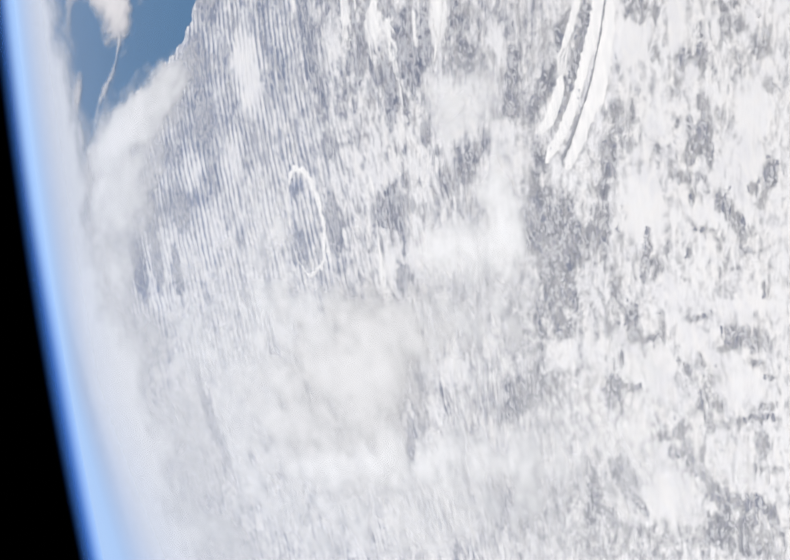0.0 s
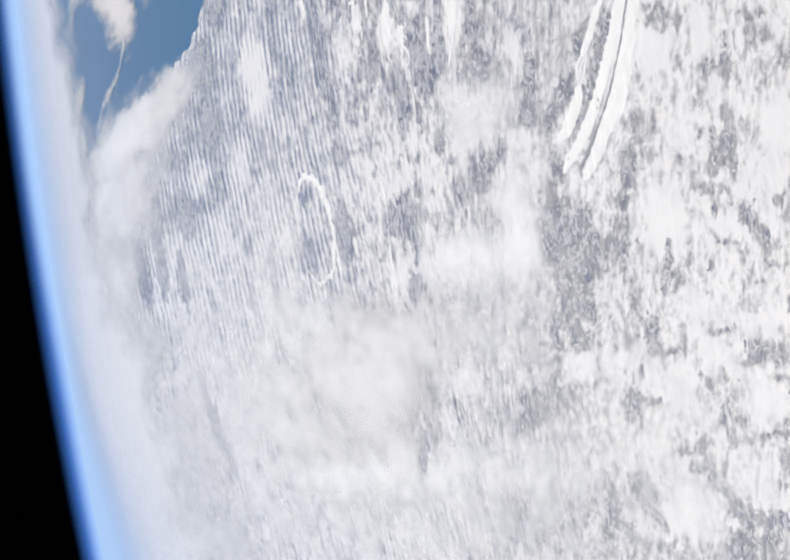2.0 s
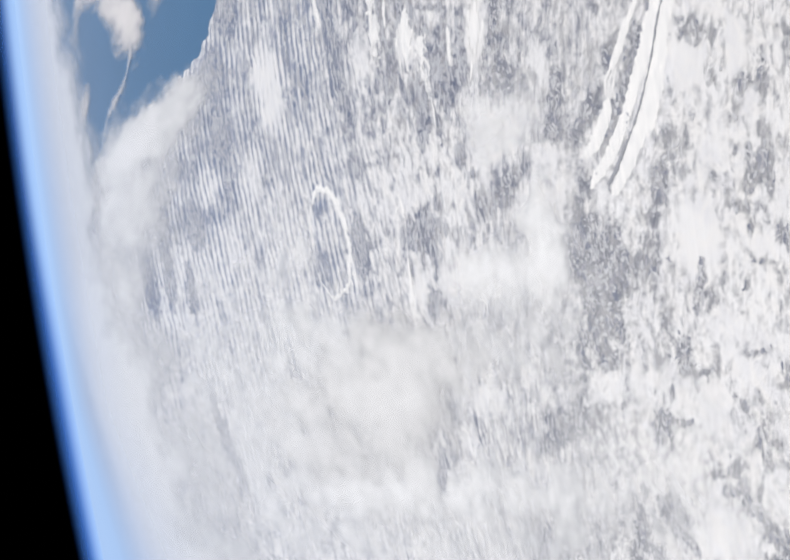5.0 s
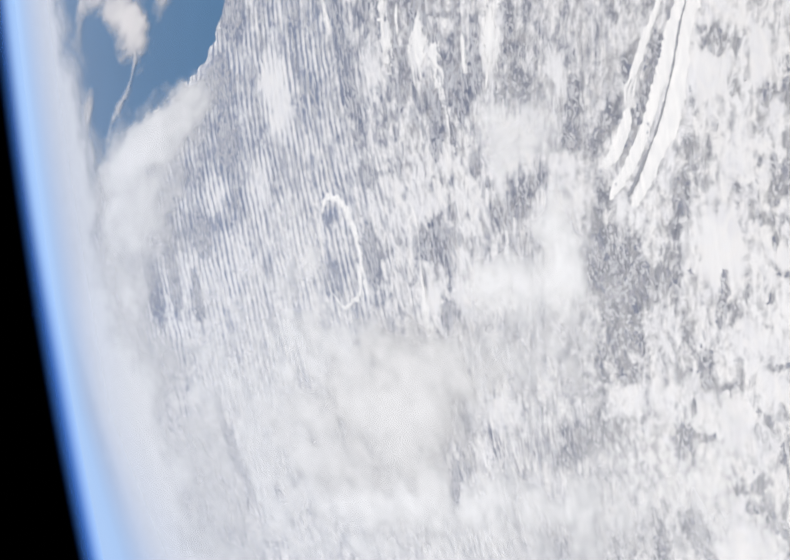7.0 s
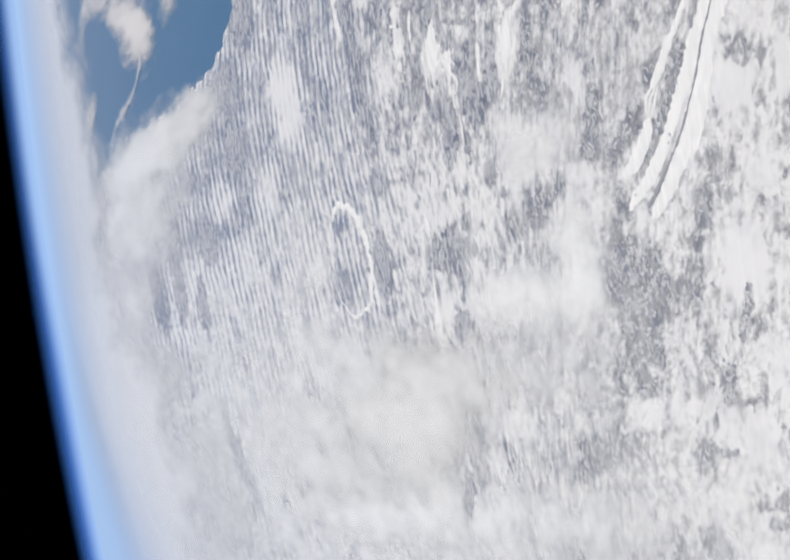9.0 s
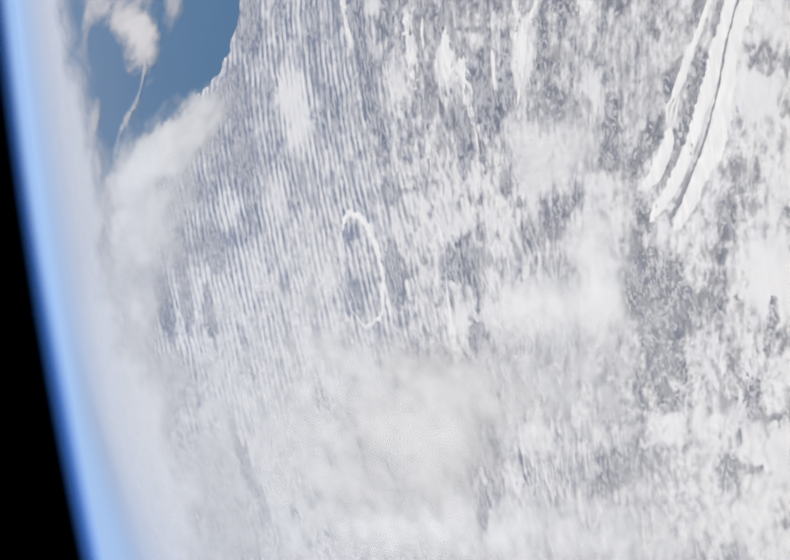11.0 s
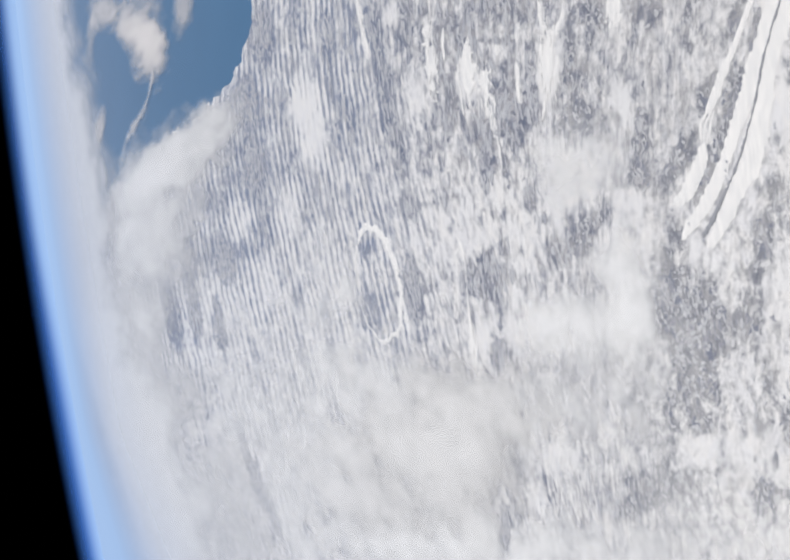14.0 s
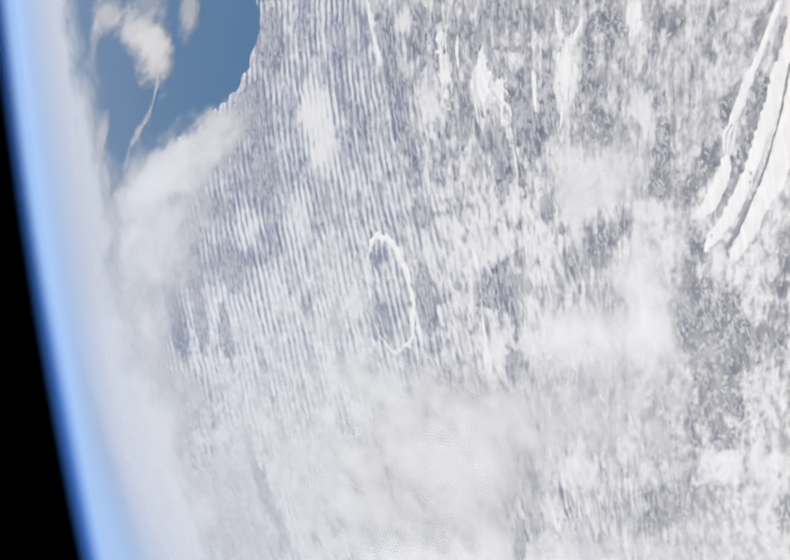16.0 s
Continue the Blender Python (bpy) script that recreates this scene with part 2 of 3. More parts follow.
EAST_WOODS = (
    (62, 525, 8.6, 5.3, 82, 0.5),
    (59, 513, 4.6, 2.5, 161, 0.4),
    (45, 518, 5.2, 3.7, 22, 0.35),
    (40, 501, 5.1, 4.0, 102, 0.5),
    (39, 490, 5.4, 3.9, 141, 0.65),
    (47, 490, 3.3, 1.9, 82, 0.35),
    (31, 508, 4.6, 2.8, 159, 0.35),
    (23, 494, 4.4, 3.6, 36, 0.5),
    (14, 495, 5.8, 5.4, 112, 0.75),
    (18, 503, 2.7, 2.1, 150, 0.55),
    (19, 511, 2.4, 1.8, 150, 0.5),
    (46, 469, 8.4, 5.3, 84, 0.4),
    (53, 470, 10.7, 2.3, 79, 0.4),
    (37, 454, 7.0, 6.1, 96, 0.35),
    (33, 467, 9.5, 6.6, 86, 0.2),
    (23, 454, 4.8, 3.2, 86, 0.35),
)
EAST_STANDS = (
    (17, 483, 6.4, 3.1, 84, 0.3),
    (26, 548, 12.6, 9.1, 92, 0.35),
    (35, 532, 3.7, 2.9, 149, 0.35),
    (14, 561, 9.1, 7.8, 159, 0.45),
    (16, 545, 5.3, 4.0, 97, 0.4),
    (2, 569, 7.8, 5.3, 157, 0.4),
    (-13, 576, 16.4, 9.1, 150, 0.25),
    (12, 528, 6.2, 1.7, 124, 0.45),
    (5, 542, 2.4, 1.9, 137, 0.55),
    (10, 503, 5.6, 4.1, 94, 0.65),
    (7, 495, 6.2, 3.6, 2, 0.55),
    (6, 508, 4.2, 3.4, 106, 0.5),
    (5, 519, 2.9, 2.4, 133, 0.4),
    (-0, 514, 13.1, 2.9, 83, 0.35),
    (-7, 510, 4.5, 2.3, 149, 0.5),
    (-6, 463, 6.7, 4.1, 137, 0.65),
)
PLAIN_STANDS = (
    (-11, 494, 5.2, 3.3, 1, 0.45),
    (-8, 488, 2.4, 1.5, 91, 0.5),
    (-16, 488, 6.0, 4.2, 24, 0.5),
    (-22, 484, 4.9, 4.8, 91, 0.45),
    (-16, 513, 2.9, 1.6, 45, 0.35),
    (-20, 505, 8.0, 1.1, 86, 0.45),
    (-25, 499, 3.5, 1.8, 169, 0.35),
    (-29, 482, 3.9, 0.9, 83, 0.6),
    (-9, 473, 3.0, 2.5, 57, 0.6),
    (-14, 469, 3.6, 1.8, 151, 0.4),
    (-20, 543, 4.9, 3.0, 159, 0.6),
    (-28, 548, 8.2, 3.3, 141, 0.5),
    (-29, 539, 5.0, 3.2, 153, 0.45),
    (-27, 518, 3.5, 1.5, 127, 0.45),
    (-34, 499, 3.7, 2.4, 96, 0.3),
    (-35, 490, 5.8, 0.9, 86, 0.3),
)
MIDDLE_STANDS = (
    (-39, 574, 14.8, 4.7, 163, 0.4),
    (-48, 564, 7.9, 6.5, 175, 0.45),
    (-55, 565, 7.2, 2.8, 90, 0.4),
    (-37, 585, 2.7, 1.5, 94, 0.4),
    (-48, 583, 9.8, 3.4, 169, 0.3),
    (-56, 554, 8.8, 1.3, 95, 0.4),
    (-63, 577, 6.2, 1.7, 156, 0.45),
    (-75, 587, 8.2, 6.6, 121, 0.5),
    (-74, 572, 11.3, 2.0, 84, 0.45),
    (-54, 543, 7.6, 4.4, 95, 0.2),
    (-69, 533, 6.8, 2.7, 39, 0.5),
    (-50, 516, 8.3, 1.4, 95, 0.5),
    (-66, 523, 5.0, 3.6, 176, 0.35),
    (-78, 524, 9.3, 2.6, 130, 0.55),
    (-82, 517, 3.0, 2.1, 64, 0.4),
    (-50, 592, 9.7, 2.7, 4, 0.3),
)
RIGHT_STANDS = (
    (-58, 498, 10.1, 4.6, 90, 0.55),
    (-60, 486, 9.2, 4.8, 91, 0.35),
    (-62, 506, 6.8, 1.4, 93, 0.4),
    (-67, 491, 7.5, 1.4, 86, 0.35),
    (-41, 501, 6.3, 5.1, 75, 0.25),
    (-44, 476, 3.0, 2.5, 175, 0.5),
    (-45, 494, 4.7, 0.9, 87, 0.35),
    (-73, 482, 3.7, 1.0, 90, 0.5),
    (-83, 486, 6.9, 1.7, 90, 0.45),
    (-93, 558, 9.0, 2.3, 89, 0.4),
    (-91, 544, 5.0, 4.2, 75, 0.5),
    (-99, 548, 8.4, 2.8, 97, 0.45),
    (-104, 540, 5.7, 3.8, 87, 0.45),
    (-100, 533, 5.1, 2.1, 158, 0.4),
    (-88, 523, 5.3, 4.2, 106, 0.35),
    (-89, 510, 8.0, 2.8, 92, 0.3),
)
LOW_STANDS = (
    (-108, 533, 7.5, 3.0, 56, 0.6),
    (-116, 524, 13.4, 4.3, 76, 0.65),
    (-117, 508, 14.6, 3.7, 87, 0.6),
    (-122, 531, 8.8, 2.7, 89, 0.4),
    (-123, 509, 8.1, 2.1, 96, 0.45),
    (-121, 497, 6.0, 2.9, 72, 0.45),
    (-126, 521, 6.1, 1.1, 88, 0.5),
    (-87, 493, 11.8, 1.4, 91, 0.45),
    (-97, 494, 5.6, 4.9, 127, 0.45),
    (-105, 492, 8.8, 1.4, 92, 0.4),
    (-109, 591, 8.6, 7.7, 97, 0.65),
    (-120, 583, 7.3, 2.7, 58, 0.7),
    (-125, 608, 8.4, 4.3, 59, 0.7),
    (-115, 617, 6.8, 5.2, 139, 0.6),
    (-124, 624, 8.2, 5.2, 114, 0.45),
    (-126, 687, 13.0, 3.9, 96, 0.7),
)
SOUTH_STANDS = (
    (-71, 670, 16.0, 6.0, 91, 0.35),
    (-64, 649, 7.8, 2.5, 127, 0.4),
    (-71, 649, 10.6, 2.8, 101, 0.4),
    (-68, 629, 8.3, 1.0, 102, 0.35),
    (-84, 690, 6.1, 3.0, 98, 0.4),
    (-44, 700, 17.3, 4.8, 137, 0.2),
    (-44, 660, 14.7, 10.4, 133, 0.14),
    (-28, 711, 13.2, 8.5, 103, 0.18),
    (-68, 770, 12.0, 7.2, 17, 0.25),
    (-97, 797, 12.2, 4.6, 141, 1.3),
    (-88, 780, 6.2, 3.8, 62, 0.5),
    (-94, 738, 10.4, 6.7, 122, 0.3),
    (-91, 721, 6.2, 3.6, 160, 0.45),
    (-96, 717, 7.4, 2.3, 93, 0.4),
    (-113, 668, 7.3, 3.1, 132, 0.6),
    (-125, 707, 13.5, 3.1, 94, 0.6),
)
COAST_WOODS = (
    (164, 1006, 22.6, 14.9, 89, 0.75),
    (133, 1049, 30.1, 19.5, 87, 0.5),
    (160, 953, 23.5, 8.2, 159, 0.15),
    (100, 1055, 21.1, 17.2, 72, 0.75),
    (91, 1151, 41.2, 7.4, 84, 0.3),
    (85, 1063, 23.1, 7.9, 87, 0.3),
    (109, 1094, 28.9, 14.5, 87, 0.15),
    (68, 1053, 17.1, 14.0, 11, 0.3),
    (53, 1148, 22.2, 15.6, 78, 0.8),
    (85, 1213, 26.8, 14.0, 91, 0.1),
    (14, 974, 12.7, 8.6, 170, 0.3),
    (22, 1016, 19.0, 13.7, 89, 0.12),
    (-12, 975, 10.2, 8.1, 40, 0.6),
    (-10, 1025, 8.0, 7.1, 76, 0.35),
    (-4, 1117, 18.5, 6.4, 8, 0.35),
    (-16, 885, 16.0, 11.6, 177, 0.25),
)
CENTRAL_WOODS = (
    (143, 907, 12.8, 12.3, 177, 0.35),
    (146, 865, 12.2, 10.3, 103, 0.4),
    (133, 846, 19.8, 9.5, 166, 0.4),
    (139, 806, 10.9, 5.3, 82, 0.5),
    (129, 810, 12.0, 5.4, 82, 0.55),
    (137, 788, 6.0, 4.9, 135, 0.5),
    (105, 845, 19.8, 11.8, 179, 0.35),
    (106, 895, 18.7, 9.2, 87, 0.2),
    (91, 843, 8.7, 7.8, 37, 0.4),
    (122, 914, 8.6, 5.4, 8, 0.35),
    (79, 839, 11.6, 7.5, 5, 0.45),
    (54, 840, 10.4, 9.2, 48, 0.4),
    (16, 851, 17.3, 12.2, 162, 0.85),
    (72, 807, 4.6, 4.2, 140, 0.4),
    (53, 798, 6.0, 3.0, 158, 0.45),
    (16, 783, 10.4, 8.0, 50, 0.6),
)
NORTH_WOODS = (
    (117, 758, 7.2, 6.8, 89, 0.56),
    (117, 748, 9.4, 5.2, 171, 0.81),
    (110, 746, 3.8, 3.7, 137, 0.62),
    (110, 723, 17.5, 1.6, 79, 0.75),
    (122, 785, 4.2, 2.8, 89, 0.62),
    (81, 725, 15.0, 7.4, 85, 0.5),
    (81, 700, 6.6, 4.1, 138, 0.5),
    (112, 778, 14.7, 4.5, 178, 0.38),
    (87, 780, 10.9, 6.5, 168, 0.44),
    (77, 750, 11.2, 5.9, 85, 0.5),
    (101, 664, 10.1, 4.0, 156, 0.5),
    (108, 655, 6.6, 3.7, 82, 0.69),
    (74, 667, 7.7, 5.7, 94, 0.44),
    (69, 686, 4.0, 3.5, 157, 0.38),
    (105, 642, 5.6, 2.8, 165, 0.44),
    (126, 726, 5.4, 3.6, 86, 0.5),
)
NORTHEAST_WOODS = (
    (103, 639, 4.4, 3.9, 173, 0.56),
    (101, 616, 5.8, 2.9, 156, 0.5),
    (99, 607, 5.6, 4.9, 99, 0.69),
    (99, 599, 3.2, 2.5, 155, 0.5),
    (95, 582, 5.1, 2.7, 173, 0.5),
    (82, 585, 3.3, 2.5, 29, 0.56),
    (62, 625, 6.7, 3.9, 15, 0.56),
    (52, 598, 6.8, 4.3, 157, 0.31),
    (85, 558, 7.1, 3.6, 158, 0.5),
    (80, 548, 9.0, 3.1, 147, 0.5),
    (67, 578, 10.2, 2.6, 126, 0.5),
    (60, 564, 8.7, 2.7, 135, 0.5),
    (8, 910, 18.6, 12.8, 84, 0.44),
    (42, 901, 12.8, 7.8, 93, 0.31),
    (-26, 853, 5.3, 4.2, 131, 0.44),
    (90, 551, 5.1, 3.7, 145, 0.38),
)
WHITE_RIDGES = (
    (90, 690, 22.0, 7.5, 158, -0.4),
    (51, 677, 30.2, 13.2, 84, -0.3),
    (70, 635, 9.4, 2.6, 164, -0.35),
    (35, 641, 15.9, 4.5, 83, -0.3),
    (53, 537, 19.0, 8.7, 81, -0.3),
    (53, 502, 10.5, 5.5, 4, -0.3),
    (45, 458, 5.5, 1.9, 167, -0.35),
    (15, 466, 12.7, 7.3, 85, -0.3),
    (22, 523, 8.0, 7.6, 134, -0.15),
    (141, 860, 16.4, 3.6, 6, -0.5),
    (141, 823, 13.6, 5.9, 82, -0.3),
    (115, 952, 27.2, 22.6, 89, -0.42),
    (154, 921, 16.0, 12.3, 146, -0.15),
    (101, 812, 18.0, 12.0, 167, -0.25),
    (74, 1102, 27.1, 9.4, 88, -0.2),
    (68, 1009, 29.0, 11.4, 88, -0.15),
)
WHITE_PLAINS = (
    (-7, 544, 15.3, 13.8, 137, -0.3),
    (-14, 502, 12.1, 4.5, 86, -0.2),
    (-0, 476, 13.0, 7.4, 87, -0.25),
    (-5, 655, 19.1, 13.7, 114, -0.5),
    (-9, 717, 31.9, 9.9, 87, -0.45),
    (-59, 625, 13.7, 6.8, 94, -0.17),
    (-51, 689, 9.9, 6.4, 149, -0.2),
    (-63, 734, 22.2, 7.8, 92, -0.25),
    (-47, 490, 18.6, 3.5, 87, -0.3),
    (-69, 552, 12.4, 8.6, 107, -0.25),
    (-58, 525, 8.0, 5.3, 101, -0.2),
    (-76, 499, 15.0, 5.9, 92, -0.3),
    (-41, 533, 13.3, 7.2, 92, -0.2),
    (-58, 597, 11.8, 5.1, 92, -0.2),
    (-117, 561, 16.9, 9.5, 103, -0.3),
    (-101, 522, 13.5, 5.4, 94, -0.12),
)
WHITE_VALLEYS = (
    (116, 788, 12.7, 5.7, 173, -0.45),
    (98, 755, 14.3, 8.4, 84, -0.35),
    (93, 681, 10.3, 5.8, 157, -0.45),
    (90, 712, 12.1, 2.1, 169, -0.5),
    (105, 723, 7.9, 4.9, 86, -0.35),
    (114, 684, 8.2, 2.4, 174, -0.4),
    (108, 670, 10.1, 3.0, 125, -0.3),
    (106, 630, 5.5, 4.8, 156, -0.5),
    (71, 632, 7.9, 1.7, 158, -0.4),
    (92, 945, 28.2, 14.3, 87, -0.2),
    (17, 944, 17.7, 8.2, 92, -0.25),
    (80, 908, 17.8, 11.3, 90, -0.1),
    (-91, 581, 15.0, 3.9, 91, -0.2),
    (-1, 612, 8.2, 3.2, 162, -0.3),
    (85, 658, 11.6, 7.2, 156, -0.1),
)
HAZY_WOODS = (
    (27, 1314, 31, 25, 57, 1.0),
    (29, 1244, 24, 18, 165, 0.9),
    (14, 1184, 19, 14, 3, 0.6),
    (61, 1239, 22, 15, 100, 0.5),
    (-62, 1178, 17, 9, 21, 0.8),
    (-85, 1162, 19, 10, 29, 0.8),
    (-103, 1138, 17, 8, 35, 0.8),
)
RING_WOODS = (
    (-3, 622, 25, 6, 83, 0.60),
    (-13, 605, 35, 7, 86, 0.50),
    (22, 773, 32, 4, 101, 0.35),
    (15, 848, 28, 3, 89, 0.40),
    (14, 771, 25, 5, 95, 0.42),
    (53, 802, 32, 2, 91, 0.25),
    (40, 891, 16, 4, 88, 0.12),
    (12, 889, 18, 6, 89, 0.15),
    (-4, 622, 27, 4, 82, 0.42),
    (-20, 608, 26, 5, 84, 0.35),
    (3, 612, 11, 6, 90, 0.30),
    (-77, 662, 35, 5, 106, 0.42),
    (-134, 581, 87, 9, 93, 0.25),
    (-124, 693, 56, 15, 94, 0.22),
    (-129, 515, 28, 8, 84, 0.40),
    (-111, 612, 33, 12, 95, 0.20),
    (56, 1133, 87, 6, 89, 0.30),
    (96, 1071, 65, 5, 87, 0.30),
)
PALE_UPLANDS = (
    (-9, 770, 34, 6, 88, -0.30),
    (22, 646, 22, 9, 88, -0.20),
    (48, 750, 100, 29, 84, -0.12),
    (35, 827, 75, 15, 85, -0.08),
)
WOODS = (UPPER_WOODS + RING_WOODS + CHANNEL_WOODS + EAST_WOODS + EAST_STANDS + PLAIN_STANDS + MIDDLE_STANDS + RIGHT_STANDS + LOW_STANDS
         + SOUTH_STANDS + COAST_WOODS + CENTRAL_WOODS + NORTH_WOODS + NORTHEAST_WOODS + HAZY_WOODS)
OPEN_SNOW = PALE_UPLANDS + WHITE_RIDGES + WHITE_PLAINS + WHITE_VALLEYS
COAST = ((330, 940), (230, 985), (184, 1021), (172, 1031), (160, 1050), (152, 1080), (147, 1115), (144, 1157), (142, 1219), (139, 1281),
         (136, 1364), (131, 1430), (126, 1485), (100, 1600), (60, 1760), (-40, 2000), (-60, 2400))
RING = (21, 894, 28.0)
CHANNELS = (
    ((97, 540, 1.3), (75.9, 562.3, 1.5), (71.9, 567.4, 2.1), (66.3, 573.1, 2.5), (61.5, 578.6, 2.0), (58, 583.7, 1.1)),
    ((49.5, 586, 1.9), (44.8, 588.9, 3.0), (39.7, 594.2, 3.8), (34.3, 601.2, 3.3), (31.2, 608, 2.3), (30.1, 613, 1.3)),
    ((97, 527, 4.2), (75, 545.5, 4.1), (68.7, 551.5, 4.3), (62.1, 556.5, 4.0), (55.7, 562.6, 3.6), (48.3, 569.6, 3.3), (39.1, 578.2, 3.1),
     (32.3, 586.3, 3.1), (25.4, 596, 2.9), (21, 605.3, 2.4), (17.1, 611.3, 1.2)),
    ((97, 520, 5.5), (73.7, 539.4, 4.8), (65.5, 544.5, 4.6), (55.3, 550.2, 5.2), (46, 556, 6.2), (38.8, 562.3, 5.3), (32.9, 569.7, 4.7),
     (25.3, 578.7, 4.0), (17.9, 587.6, 3.1), (13, 596.1, 1.6)),
)
THREADS = (
    ((59, 577.5, 0.75), (55, 580.7, 0.8), (50, 583.4, 0.85)),
    ((58.6, 579.1, 0.7), (55.2, 584, 0.75), (48.5, 587, 0.85)),
    ((59, 581.5, 0.7), (55.6, 587.2, 0.8), (49, 588.4, 0.85)),
)
SPIT = ((97, 523.5, 0.8), (71.2, 545.4, 0.85), (64.6, 549.2, 0.9), (57.5, 553.8, 0.8), (53.3, 557.3, 0.7), (45.7, 563.4, 0.85), (38.1, 570.5, 1.0),
        (32.1, 577.3, 1.0), (27.5, 583.1, 1.0), (22.1, 589.3, 1.2), (16.7, 597.1, 1.5))
ISLETS = ((58.1, 535.4), (54.1, 533.5), (48.2, 544.9), (22.4, 604.5), (41, 575.3), (15.8, 597.4), (28.7, 613.9), (44.7, 594.7), (49.4, 545.2), (38.1, 577))


def sea_side(x, y):
    """Positive at sea: signed distance from the coast (km), with a frayed edge."""
    d, _ = to_line(x, y, COAST)
    edge_x = np.interp(y, [p[1] for p in COAST], [p[0] for p in COAST])
    edge_y = 1020 - 0.55 * (x - 176)
    sea = np.where(y > 1020, x > edge_x, y > edge_y) & (x > -400)
    d = np.where(sea, d, -d)
    return d + (16 * (fbm(x / 22, y / 34, 6, 5, 0.6) - 0.5) + 13 * (fbm(x / 5, y / 14, 4, 15, 0.6) - 0.5)) * smooth(0, 60, x + 100)


def ring_gap(x, y):
    a = np.arctan2(y - RING[1], x - RING[0])
    r = np.hypot(x - RING[0], y - RING[1])
    wob = 1 + 0.02 * np.sin(3 * a + 1) + 0.06 * (fbm(x / 9, y / 9, 3, 8) - 0.5)
    half = 2.2 - 1.0 * np.sin(a) + 0.4 * np.cos(a) + 1.2 * (fbm(x / 7, y / 7, 3, 31) - 0.5)
    return np.abs(r - RING[2] * wob) - np.maximum(half, 1.1)


def channel_gap(x, y, line):
    d, s = to_line(x, y, line)
    w = np.interp(s, np.linspace(0, 1, len(line)), [p[2] for p in line])
    return d - w * (0.75 + 0.6 * fbm(x / 4, y / 4, 3, 12))


def wood_cover(x, y):
    """How densely a place is wooded, about 0 to 1."""
    lane = valley_lanes(x, y)
    wx = x + 3.0 * (fbm(x / 6, lane / 1.6, 4, 21, 0.65) - 0.5)
    wy = y + 9.0 * (y / 900) ** 2 * (fbm(x / 6, lane / 1.6, 4, 26, 0.65) - 0.5)
    cover = 0.385 + 0.155 * smooth(520, 660, y + 0.45 * x) - 0.12 * smooth(80, 20, x) * smooth(640, 760, y) + 0.28 * (fbm(x / 13, lane / 4.0, 4, 21, 0.6) - 0.5)
    for row in WOODS + OPEN_SNOW:
        near = (np.abs(x - row[0]) < 2 * row[2]) & (np.abs(y - row[1]) < 2 * row[2])
        r = np.sqrt(blob(wx[near], wy[near], row))
        cover[near] += (0.8 if row[5] > 0 else 0.85) * row[5] * smooth(1.3, 0.4, r)
    cover += 0.4 * smooth(1650, 1800, y) - 0.14 * smooth(-9, -1, sea_side(x, y))
    return np.clip(cover, -0.25, 1.0)


def valley_lanes(x, y):
    """Number of the valley that a place lies in; the valleys run along x, bent and spread apart with y to keep one
    width in the camera's view.
    """
    far = y - 0.1 * (x - 60) + 0.002 * np.clip(x - 60, 0, 120) ** 2
    near = y + 0.3 * x
    w = smooth(620, 820, y)
    gap = near + (far - near) * w
    return 108000 / np.maximum(gap, 300) + 1.2 * np.maximum(300 - gap, 0)


def land_fields(x, y):
    """Height of the land (km)."""
    ca, sa = math.cos(radians(RIDGE)), math.sin(radians(RIDGE))
    along, across = x * ca + y * sa, y * ca - x * sa
    ridged = 1 - np.abs(2 * fbm(along / 55, across / 11, 4, 2) - 1)
    height = 0.12 + 0.55 * ridged * fbm(x / 80, y / 80, 2, 9) + 0.12 * fbm(along / 14, across / 5, 4, 6)
    sea = sea_side(x, y)
    height = height * smooth(0.5, -12, sea) - 0.35 * smooth(-1.5, 1.5, sea)
    for gap in [ring_gap(x, y)] + [channel_gap(x, y, c) for c in CHANNELS]:
        height = height + (0.08 - height) * smooth(7, 1.0, gap)
    return height


def land_looks(x, y, more=0.0):
    """The land material's attributes; ridge and lines also weigh the far woods' haze tint."""
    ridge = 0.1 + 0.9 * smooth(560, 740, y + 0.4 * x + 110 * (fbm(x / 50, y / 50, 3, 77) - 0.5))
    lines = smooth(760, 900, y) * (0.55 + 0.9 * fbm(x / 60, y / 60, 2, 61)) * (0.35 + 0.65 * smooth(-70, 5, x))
    return {"forest": wood_cover(x, y) + more, "ridge": ridge, "lines": lines, "lane": valley_lanes(x, y), "run": x / 8.0}


# ---- ground: one sheet past the horizon, finer where it is seen ----
def nadir_to_arc(eta):
    s = np.minimum(np.sin(eta) * (GLOBE + ORBIT) / GLOBE, 1)
    return np.arcsin(s) - eta


near_arcs = np.linspace(0.0002, 3.3, 60)
eta0, eta1 = radians(41.6), math.asin(GLOBE / (GLOBE + ORBIT)) - radians(0.015)
seen_arcs = np.degrees(nadir_to_arc(np.linspace(eta0, eta1, 860)))
seen_arcs = seen_arcs[seen_arcs > 3.38]
far_arcs = np.linspace(seen_arcs[-1] + 0.12, 27, 60)
arcs = np.radians(np.concatenate([near_arcs, seen_arcs, far_arcs]))
turns = np.radians(np.concatenate([np.linspace(-24, 24, 620), np.linspace(26, 334, 90)]))
A, T = np.meshgrid(arcs, turns, indexing="ij")
gx, gy = GLOBE * np.sin(A) * np.sin(T), GLOBE * np.sin(A) * np.cos(T)
gx, gy = gx[:, ::-1], gy[:, ::-1]
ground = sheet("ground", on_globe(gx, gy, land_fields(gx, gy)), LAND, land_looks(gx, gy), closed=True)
tagged(ground, "snow-covered boreal upland with dark forest and ridges", "ground", kind="structure")

